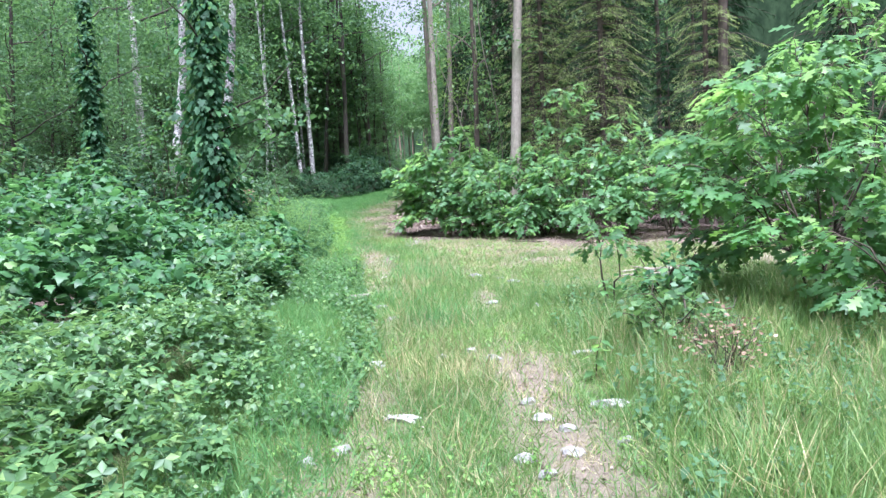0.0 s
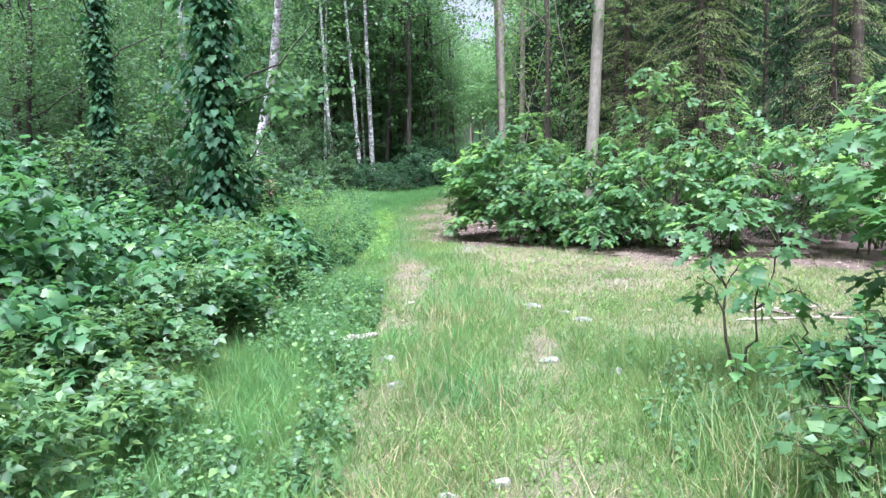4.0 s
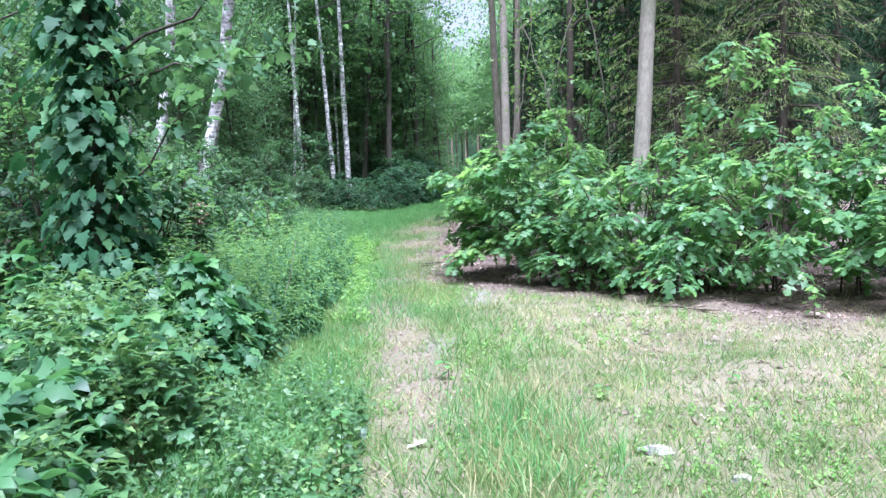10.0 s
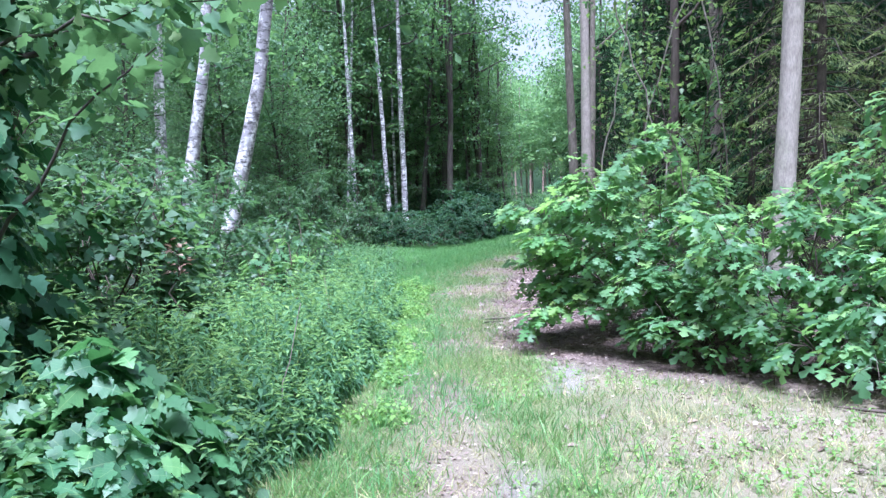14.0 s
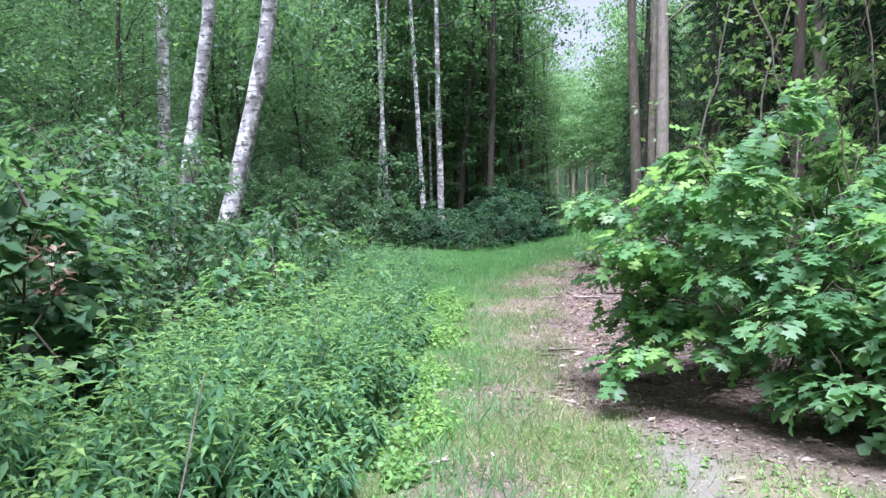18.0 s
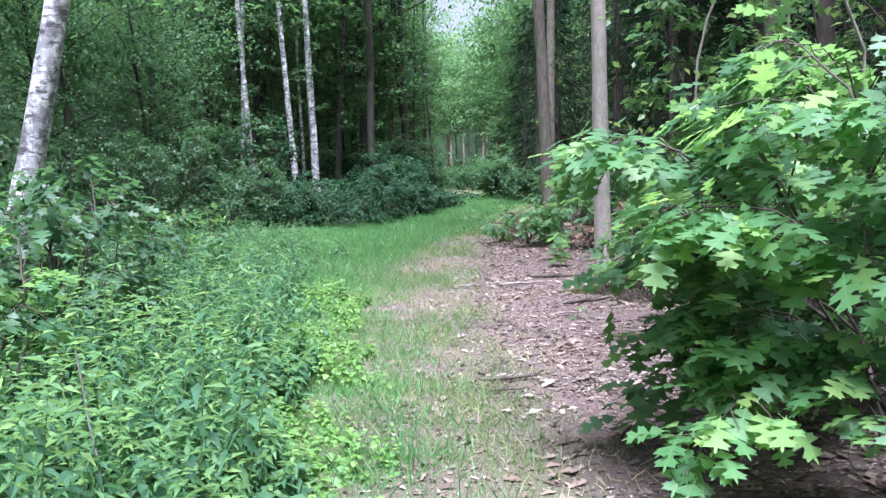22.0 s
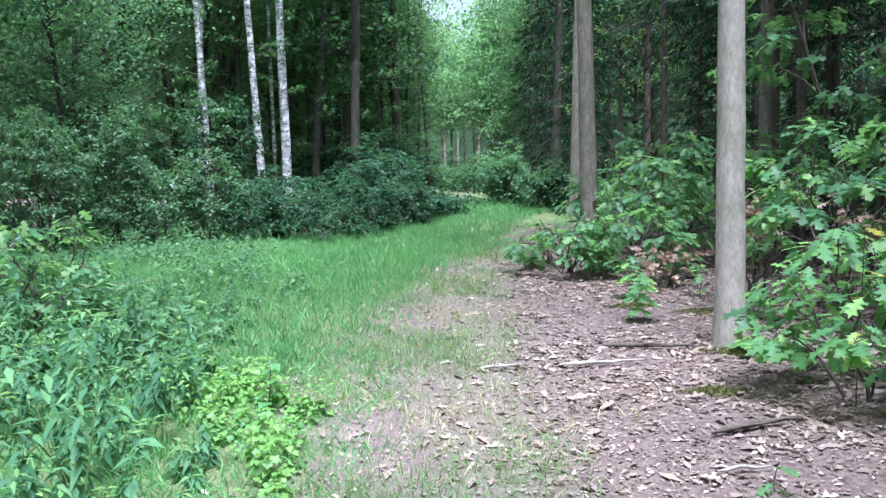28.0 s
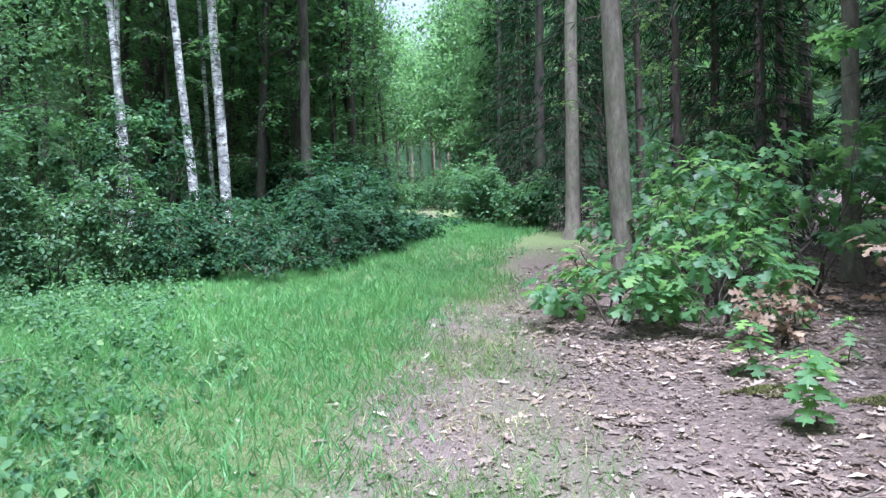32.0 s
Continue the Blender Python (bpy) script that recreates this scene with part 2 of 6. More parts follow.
def ground_material():
    """Soil, sand, needles and leaf mould, mixed by where the plan says that the sod is worn."""
    m, nt, b = nodes_of("forest_soil", 0.95, 0.15)
    attr = nt.nodes.new("ShaderNodeAttribute")
    attr.attribute_name = "cover"
    sep = nt.nodes.new("ShaderNodeSeparateColor")
    nt.links.new(attr.outputs["Color"], sep.inputs[0])
    fine, mid = noise_tex(nt, 70, 7, 0.75), noise_tex(nt, 5, 5, 0.6)
    sod = ramp(nt, fine, [(0.35, (0.05, 0.075, 0.028)), (0.65, (0.2, 0.225, 0.1))])
    worn = ramp(nt, fine, [(0.25, (0.075, 0.053, 0.048)), (0.5, (0.175, 0.134, 0.124)), (0.75, (0.32, 0.262, 0.245))])
    worn = mix(nt, 0.5, worn, ramp(nt, mid, [(0.3, (0.6, 0.58, 0.58)), (0.7, (1.2, 1.15, 1.1))]), "MULTIPLY")
    sand = ramp(nt, fine, [(0.3, (0.14, 0.13, 0.133)), (0.7, (0.27, 0.257, 0.263))])
    col = mix(nt, sep.outputs[0], sod, worn)
    col = mix(nt, sep.outputs[1], col, sand)
    straw = ramp(nt, noise_tex(nt, 110, 6, 0.75), [(0.3, (0.12, 0.105, 0.068)), (0.55, (0.25, 0.22, 0.155)), (0.75, (0.4, 0.355, 0.27))])
    col = mix(nt, attr.outputs["Alpha"], col, straw)
    mould = ramp(nt, noise_tex(nt, 25, 5, 0.7), [(0.3, (0.072, 0.05, 0.044)), (0.7, (0.225, 0.17, 0.152))])
    col = mix(nt, sep.outputs[2], col, mould)
    nt.links.new(col, b.inputs["Base Color"])
    bump(nt, b, fine, 0.8, 0.03)
    return m


SOIL = ground_material()

# ---- mesh tools ----


def mesh_from(name, verts, tris, mat, smooth=False):
    me = bpy.data.meshes.new(name)
    verts, tris = np.asarray(verts, np.float32), np.asarray(tris, np.int32)
    me.vertices.add(len(verts))
    me.vertices.foreach_set("co", verts.ravel())
    me.loops.add(tris.size)
    me.loops.foreach_set("vertex_index", tris.ravel())
    me.polygons.add(len(tris))
    me.polygons.foreach_set("loop_start", np.arange(0, tris.size, 3, dtype=np.int32))
    if smooth:
        me.polygons.foreach_set("use_smooth", np.ones(len(tris), bool))
    me.materials.append(mat)
    me.update(calc_edges=True)
    return me


def part(name, me, parent, label=""):
    ob = new(name, me)
    ob.parent = parent
    return tagged(ob, label, kind="stuff" if name in ("foliage", "twigwork", "branching", "needle_foliage", "stalk_mass", "crown", "low_foliage", "ivy") else "")


def thing(name, x, y, label, category, group="", kind="", z=None, turn=0.0):
    ob = new(name)
    ob.empty_display_size = 0.1
    ob.matrix_basis = pose(x, y, height(x, y) if z is None else z, 0, 0, turn)
    return tagged(ob, label, category, group, kind)


def unit(v):
    return v / np.maximum(np.linalg.norm(v, axis=-1, keepdims=True), 1e-6)


def mat3(a, n):
    """Axes of leaves that point along a and face about n."""
    a = unit(a)
    x = unit(np.cross(a, n))
    return x, a, np.cross(x, a)


def leaves(shape, p, a, n, s):
    """Vertices and triangles of many leaves of one shape."""
    v, f = shape
    x, a, n = mat3(a, n)
    s = np.broadcast_to(s, (len(p),))
    co = p[:, None] + s[:, None, None] * (v[None, :, 0, None] * x[:, None] + v[None, :, 1, None] * a[:, None] + v[None, :, 2, None] * n[:, None])
    tri = f[None] + (np.arange(len(p)) * len(v))[:, None, None]
    return co.reshape(-1, 3), tri.reshape(-1, 3)


def lobed(outline, fold=0.1, droop=0.25):
    """A leaf of length 1 from half of an outline of lobes (half width, along), each tied to a point of the midrib."""
    v, f = [], []
    mids = np.linspace(0, 1, len(outline))
    for (w, y), m in zip(outline, mids):
        v += [(0, m, -droop * m * m), (-w, y, -droop * y * y + fold * w - 0.25 * w * w), (w, y, -droop * y * y + fold * w - 0.25 * w * w)]
    for i in range(len(outline) - 1):
        a, b = 3 * i, 3 * i + 3
        f += [(a, b, b + 1), (a, b + 1, a + 1), (a, a + 2, b + 2), (a, b + 2, b)]
    return np.array(v, float), np.array(f)


SIMPLE = (np.array([(0, 0, 0), (-0.3, 0.45, 0.06), (0.3, 0.45, 0.06), (0, 1, -0.12)], float), np.array([(0, 3, 1), (0, 2, 3)]))
BROAD = (np.array([(0, 0, 0), (-0.42, 0.4, 0.07), (0.42, 0.4, 0.07), (0, 1, -0.12), (0, 0.45, -0.02)], float), np.array([(0, 4, 1), (1, 4, 3), (0, 2, 4), (2, 3, 4)]))
THIN = (np.array([(0, 0, 0), (-0.15, 0.38, 0.03), (0.15, 0.38, 0.03), (0, 1, -0.2)], float), np.array([(0, 3, 1), (0, 2, 3)]))
NETTLELEAF = (np.array([(0, 0, 0), (-0.19, 0.34, 0.05), (0.19, 0.34, 0.05), (0, 1, -0.3)], float), np.array([(0, 3, 1), (0, 2, 3)]))
LANCE = (np.array([(0, 0, 0), (-0.15, 0.35, 0.03), (0.15, 0.35, 0.03), (0, 0.5, -0.03), (0, 1, -0.2)], float), np.array([(0, 3, 1), (1, 3, 4), (0, 2, 3), (2, 4, 3)]))
OAKLEAF = lobed([(0.008, 0.0), (0.012, 0.1), (0.06, 0.19), (0.19, 0.27), (0.16, 0.31), (0.23, 0.35), (0.07, 0.4), (0.08, 0.46), (0.3, 0.54), (0.26, 0.59), (0.35, 0.65), (0.09, 0.66), (0.1, 0.71), (0.25, 0.81), (0.19, 0.83), (0.21, 0.9), (0.06, 0.87), (0.0, 1.0)], 0.1, 0.24)
OAKMID = lobed([(0.008, 0.0), (0.05, 0.14), (0.22, 0.3), (0.08, 0.38), (0.34, 0.57), (0.1, 0.63), (0.25, 0.85), (0.07, 0.86), (0.0, 1.0)], 0.12, 0.25)
OAKLOW = (np.array([(0, 0, 0), (-0.22, 0.29, 0.02), (-0.07, 0.38, 0.01), (-0.37, 0.6, -0.04), (-0.09, 0.64, -0.05), (-0.22, 0.9, -0.12), (0, 1, -0.24), (0.22, 0.9, -0.12), (0.09, 0.64, -0.05), (0.37, 0.6, -0.04), (0.07, 0.38, 0.01), (0.22, 0.29, 0.02)], float),
          np.array([(0, 2, 1), (0, 11, 10), (0, 10, 2), (2, 4, 3), (2, 10, 8), (2, 8, 4), (10, 9, 8), (4, 6, 5), (4, 8, 6), (8, 7, 6)]))
HOPLOW = (np.array([(0, 0, 0), (-0.3, -0.04, 0.0), (-0.44, 0.2, 0.03), (-0.29, 0.34, 0.04), (-0.42, 0.55, -0.03), (-0.24, 0.68, 0.0), (0, 1, -0.25), (0.24, 0.68, 0.0), (0.42, 0.55, -0.03), (0.29, 0.34, 0.04), (0.44, 0.2, 0.03), (0.3, -0.04, 0.0)], float),
          np.array([(0, 2, 1), (0, 3, 2), (0, 9, 3), (0, 10, 9), (0, 11, 10), (3, 5, 4), (3, 9, 7), (3, 7, 5), (9, 8, 7), (5, 7, 6)]))
HOPLEAF = lobed([(0.06, 0.0), (0.22, -0.1), (0.36, -0.02), (0.33, 0.06), (0.46, 0.17), (0.28, 0.26), (0.34, 0.31), (0.5, 0.47), (0.4, 0.51), (0.41, 0.58), (0.24, 0.6), (0.25, 0.71), (0.14, 0.81), (0.11, 0.88), (0.0, 1.0)], 0.16, 0.28)
HOPMID = lobed([(0.06, 0.0), (0.3, -0.06), (0.44, 0.14), (0.27, 0.27), (0.46, 0.5), (0.27, 0.58), (0.2, 0.78), (0.0, 1.0)], 0.18, 0.3)
_side = SIMPLE[0] * np.array([0.62, 0.62, 0.62])
TRIFOIL = (np.concatenate([SIMPLE[0] * np.array([0.68, 0.62, 0.7]) + np.array([0, 0.38, 0])] + [np.stack([_side[:, 0] * np.cos(q) - _side[:, 1] * np.sin(q), 0.36 + _side[:, 0] * np.sin(q) + _side[:, 1] * np.cos(q), _side[:, 2]], -1) for q in (1.25, -1.25)] + [np.array([(-0.012, 0, 0), (0.012, 0, 0), (0, 0.4, 0.02)], float)]), np.concatenate([SIMPLE[1], SIMPLE[1] + 4, SIMPLE[1] + 8, np.array([(12, 13, 14)])]))
GRASSBLADE = (np.array([(-0.5, 0, 0), (0.5, 0, 0), (-0.4, 0.5, -0.06), (0.4, 0.5, -0.06), (0, 1, -0.3)], float), np.array([(0, 1, 3), (0, 3, 2), (2, 3, 4)]))


def tube(points, radii, sides=7, rough=0.0, close=False):
    """A tapering limb along points."""
    p, r = np.asarray(points, float), np.asarray(radii, float)
    d = unit(np.gradient(p, axis=0))
    ref = np.where(np.abs(d[:, 2:3]) > 0.9, [[1.0, 0, 0]], [[0, 0, 1.0]])
    u = unit(np.cross(d, ref))
    w = np.cross(d, u)
    ang = np.linspace(0, 2 * np.pi, sides, endpoint=False)
    rr = r[:, None] * (1 + rough * rng.uniform(-1, 1, (len(p), sides)))
    v = p[:, None] + rr[..., None] * (np.cos(ang)[None, :, None] * u[:, None] + np.sin(ang)[None, :, None] * w[:, None])
    i, k = np.meshgrid(np.arange(len(p) - 1), np.arange(sides), indexing="ij")
    a, b = i * sides + k, i * sides + (k + 1) % sides
    f = np.concatenate([np.stack([a, b, b + sides], -1).reshape(-1, 3), np.stack([a, b + sides, a + sides], -1).reshape(-1, 3)])
    return v.reshape(-1, 3), f


def joined(pieces):
    vs, fs, n = [], [], 0
    for v, f in pieces:
        vs.append(v)
        fs.append(f + n)
        n += len(v)
    return np.concatenate(vs), np.concatenate(fs)


def bend(p0, p1, sag=0.0, wob=0.0, n=6):
    """A bent line from p0 to p1."""
    t = np.linspace(0, 1, n)[:, None]
    p = np.asarray(p0, float) * (1 - t) + np.asarray(p1, float) * t
    p[:, 2] += sag * 4 * (t * (1 - t))[:, 0]
    return p + wob * rng.normal(0, 1, (n, 3)) * (t * (1 - t) * 4)


def wave(x, y, s, k=0.0):
    """A cheap smooth noise between -1 and 1."""
    return (np.sin(x * s + 1.3 + k) * np.cos(y * s * 0.83 + 0.7 * k) + np.sin(x * s * 0.53 - y * s * 0.91 + 2.1 + k) + np.sin((x + y) * s * 1.7 + k * 1.9) * 0.6) / 2.6


# ---- plan of the ground ----


def height(x, y):
    x, y = np.asarray(x, float), np.asarray(y, float)
    rise = np.interp(y, [-400, 19, 22, 26, 31, 36, 42, 50, 60, 400], [0, 0, 0.04, 0.18, 0.42, 0.68, 0.95, 1.15, 1.3, 1.6])
    h = rise + 0.02 * wave(x, y, 2.3) + 0.05 * wave(x, y, 0.5, 2) * np.clip(np.abs(x + 1) - 1, 0, 1)
    return h if h.ndim else float(h)


def middle(y):
    """The middle of the track."""
    return np.interp(y, [-5, 0, 6, 9, 13, 17, 21, 25, 29, 33, 40, 60], [0.1, 0.1, -0.1, -0.3, -0.5, -1.2, -1.9, -2.2, -2.1, -1.7, -1.3, -1.3])


def left_edge(y):
    """Where the herbs of the left verge begin."""
    return np.interp(y, [-5, 0, 4, 6.5, 10, 12, 16, 18.6, 21, 24.5, 27, 29, 31, 34], [-0.9, -1.0, -1.25, -1.5, -2.0, -2.25, -2.35, -2.6, -3.0, -3.5, -4.6, -6.0, -8.0, -11.0])


def litter_edge(x):
    """Where the leaf litter under the bushes begins, ahead of the clearing."""
    return np.interp(x, [-3, -1.6, -0.9, 0.0, 1.0, 2.5, 3.6, 6, 10], [23.6, 19.6, 17.7, 17.4, 16.4, 15.0, 14.4, 13.0, 11.5])


def covers(x, y):
    """How worn, sandy and leaf-strewn the ground is, each 0 to 1."""
    m = middle(y)
    left = np.exp(-(((x - m + 0.55) / 0.3) ** 2))
    right = np.exp(-(((x - m - 0.62) / 0.27) ** 2))
    pat = 0.5 + 0.5 * wave(x * 1.0, y * 0.6, 1.6, 4)
    near = np.clip((7.2 - y) / 1.6, 0, 1) * np.clip(0.85 + 0.7 * wave(x, y, 2.2, 5), 0, 1.2)
    far_pat = np.clip(0.72 + 0.6 * wave(x * 1.3, y * 0.7, 1.9, 4), 0, 1.2)
    worn = 1.15 * right * (near + 0.45 * pat * np.interp(y, [6, 9, 16, 18], [0.3, 0.4, 0.6, 0.4])) + left * (0.7 * near + far_pat * np.interp(y, [7, 10, 11.5, 13, 16.5, 19], [0.05, 0.3, 0.8, 1.3, 1.3, 0.7]))
    worn = worn + np.exp(-(((x - 0.45) / 0.13) ** 2 + ((y - 9.4) / 0.65) ** 2))
    strip = np.exp(-(((x - m) / np.interp(y, [18, 22, 26, 30, 34], [0.7, 1.1, 1.1, 0.7, 0.3])) ** 4)) * np.clip((y - 17) / 4, 0, 1) * np.clip((34 - y) / 3, 0, 1)
    dry = 0.62 * np.clip((x - m - 0.3) / 1.2, 0, 1) * np.clip((y - 8) / 5, 0, 1) * np.clip((17.6 - y) / 1.5, 0, 1) * (0.3 + pat) * np.clip(0.75 + 0.7 * wave(x, y, 4.3, 9), 0.1, 1.3)
    worn = np.clip(worn + 0.75 * strip + dry, 0, 1)
    sand = np.exp(-(((x + 0.66) / 0.2) ** 2 + ((y - 17.4) / 0.75) ** 2)) + 0.8 * np.exp(-(((x + 0.95) / 0.14) ** 2 + ((y - 14.3) / 0.4) ** 2)) + 0.7 * np.exp(-(((x + 0.75) / 0.25) ** 2 + ((y - 18.6) / 0.35) ** 2))
    sand = np.clip(sand * 1.3 - 0.2 + 0.25 * wave(x, y, 9, 3), 0, 1) * 0.85
    lit = np.clip((y - litter_edge(x) + 0.5 * wave(x, y, 2.5, 1)) / 0.8, 0, 1) * np.where(x > 0.4, 1, np.clip((37 - y) / 3, 0, 1)) * np.clip((x - np.interp(y, [18, 22, 26, 30, 34, 40], [-1.6, -2.0, -2.0, -1.9, -1.5, -1.2]) + 0.25 * wave(x, y, 3, 2)) / 0.5, 0, 1)
    lit = np.maximum(lit, 0.8 * np.exp(-(((x - left_edge(y) - 0.4) / 0.2) ** 2)) * np.clip((y - 15) / 2, 0, 1) * np.clip((29 - y) / 3, 0, 1) * np.clip(0.5 + wave(x, y, 2.1, 8), 0, 1))
    woods = np.clip((left_edge(y) - x - 1.5) / 2.0, 0, 1)
    lit = np.clip(np.maximum(lit, woods), 0, 1)
    return worn, sand, lit


def thatch(x, y):
    """Where bleached turf and straw cover the ground."""
    m = middle(y)
    open_turf = np.clip((x - m - 0.35) / 0.7, 0, 1) * np.clip((y - 8.6) / 2.5, 0, 1) * np.clip((litter_edge(x) + 0.7 - y) / 0.9, 0, 1) * np.clip(0.62 + 0.55 * wave(x, y, 2.3, 6) + 0.35 * wave(x, y, 6.5, 2), 0, 1)
    rut = 0.6 * np.exp(-(((np.abs(x - m) - 0.55) / 0.3) ** 2)) * np.clip((17 - y) / 2, 0, 1)
    return np.clip(np.maximum(open_turf, rut), 0, 1)


def make_ground():
    xs = np.concatenate([[-420, -200, -100, -60, -35, -22], np.arange(-15, 12, 0.2), [14, 18, 26, 40, 60, 100, 200, 420]])
    ys = np.concatenate([[-420, -200, -100, -50, -25, -12, -6], np.arange(-3, 46, 0.2), [48, 52, 58, 66, 80, 120, 220, 420]])
    gx, gy = np.meshgrid(xs, ys, indexing="ij")
    gz = height(gx, gy)
    v = np.stack([gx, gy, gz], -1).reshape(-1, 3)
    i, k = np.meshgrid(np.arange(len(xs) - 1), np.arange(len(ys) - 1), indexing="ij")
    a = (i * len(ys) + k).ravel()
    b = a + len(ys)
    me = mesh_from("ground", v, np.concatenate([np.stack([a, b, b + 1], -1), np.stack([a, b + 1, a + 1], -1)]), SOIL, True)
    col = np.ones((len(v), 4), np.float32)
    col[:, :3] = np.stack(covers(v[:, 0], v[:, 1]), -1)
    col[:, 3] = thatch(v[:, 0], v[:, 1])
    me.color_attributes.new("cover", "FLOAT_COLOR", "POINT").data.foreach_set("color", col.ravel())
    return tagged(new("ground", me), "soft forest floor of brown soil, sand and worn sod", "ground", kind="structure")


ground = make_ground()

# ---- backdrop of far woods ----


def make_backdrop():
    """A ring wall far behind the trees, painted as dim woods."""
    m, nt, b = nodes_of("far_woods_dimness", 1.0, 0.0)
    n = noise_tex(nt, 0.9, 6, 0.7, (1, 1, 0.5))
    # the woods' inner shade is painted on as mottled dark green
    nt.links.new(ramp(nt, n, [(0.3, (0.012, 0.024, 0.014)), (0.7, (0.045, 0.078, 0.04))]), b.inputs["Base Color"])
    ang = np.linspace(0, 2 * np.pi, 181)
    top = 27 + 4 * wave(ang * 9, ang * 3, 3.0) + rng.uniform(-1.5, 1.5, 181)
    # lower where the track leaves the woods
    top = np.minimum(top, np.interp(np.abs(ang - np.pi / 2 - 0.0175), [0, 0.05, 0.15], [9, 10, 30]))
    top[-1] = top[0]
    rad = 95.0
    lo = np.stack([rad * np.cos(ang), 15 + rad * np.sin(ang), -1 + 0 * ang], -1)
    hi = np.stack([(rad + 2) * np.cos(ang), 15 + (rad + 2) * np.sin(ang), top], -1)
    a = np.arange(180)
    return tagged(new("backdrop", mesh_from("backdrop", np.concatenate([lo, hi]), np.concatenate([np.stack([a, a + 1, a + 182], -1), np.stack([a, a + 182, a + 181], -1)]), m)), "plain wall painted in the dim shaded green of distant woods", "woods", kind="structure")


make_backdrop()

# ---- trees ----


def trunk_mesh(h, d, bark, lean=(0.0, 0.0), wob=0.03, sides=12, flare=0.5, top=0.25, name="trunk"):
    n = max(10, int(h * 2.2))
    t = np.linspace(0, 1, n) ** 1.15
    bent = isinstance(lean, dict)
    p = np.stack([(0 if bent else lean[0]) * h * t, (0 if bent else lean[1]) * h * t, h * t - 0.06], -1)
    if isinstance(lean, dict):
        p[:, 0] = np.interp(p[:, 2], list(lean), list(lean.values()))
    p[:, :2] += np.cumsum(rng.normal(0, wob, (n, 2)), 0) * t[:, None]
    r = d / 2 * (1 - (1 - top) * t) * (1 + flare * np.exp(-h * t / 0.18))
    return mesh_from(name, *tube(p, r, sides, 0.05), bark, True), p


def crown_leaves(centres, spread, per, size, shape, flat=0.5):
    """Clumps of leaves about the centres."""
    c = np.repeat(centres, per, 0)
    p = c + rng.normal(0, 1, c.shape) * np.array([spread, spread, spread * flat])
    p[:, 2] -= 0.5 * ((p - c)[:, :2] ** 2).sum(1)
    a = unit(rng.normal(0, 1, c.shape) + np.array([0, 0, -0.25]))
    n = unit(rng.normal(0, 0.55, c.shape) + np.array([0, 0, 1.0]))
    return leaves(shape, p, a, n, size * rng.uniform(0.7, 1.3, len(p)))


def spray_leaves(start, end, per, size, shape, wide=0.3):
    """Flat leafy sprays along boughs from start to end, wide in their middle and drooping."""
    n = len(start)
    u = rng.uniform(0.2, 1.05, (n, per))
    d = end - start
    ln = np.linalg.norm(d, axis=1)
    side = unit(np.cross(d, [0, 0, 1.0]) + 1e-5)
    w = rng.uniform(-1, 1, (n, per)) * wide * ln[:, None] * np.sin(np.pi * np.clip(u, 0, 1) ** 0.8 * 0.93)
    p = start[:, None] + d[:, None] * u[..., None] + side[:, None] * w[..., None]
    p[..., 2] += -0.22 * np.abs(w) - 0.14 * ln[:, None] * u ** 2 + rng.normal(0, 0.05, u.shape)
    a = d[:, None] * 0.6 / ln[:, None, None] + side[:, None] * np.sign(w)[..., None] * 0.6 + rng.normal(0, 0.35, p.shape) - np.array([0, 0, 0.25])
    nn = unit(np.array([0, 0, 1.0]) + rng.normal(0, 0.4, p.shape))
    return leaves(shape, p.reshape(-1, 3), a.reshape(-1, 3), nn.reshape(-1, 3), size * rng.uniform(0.6, 1.3, n * per))


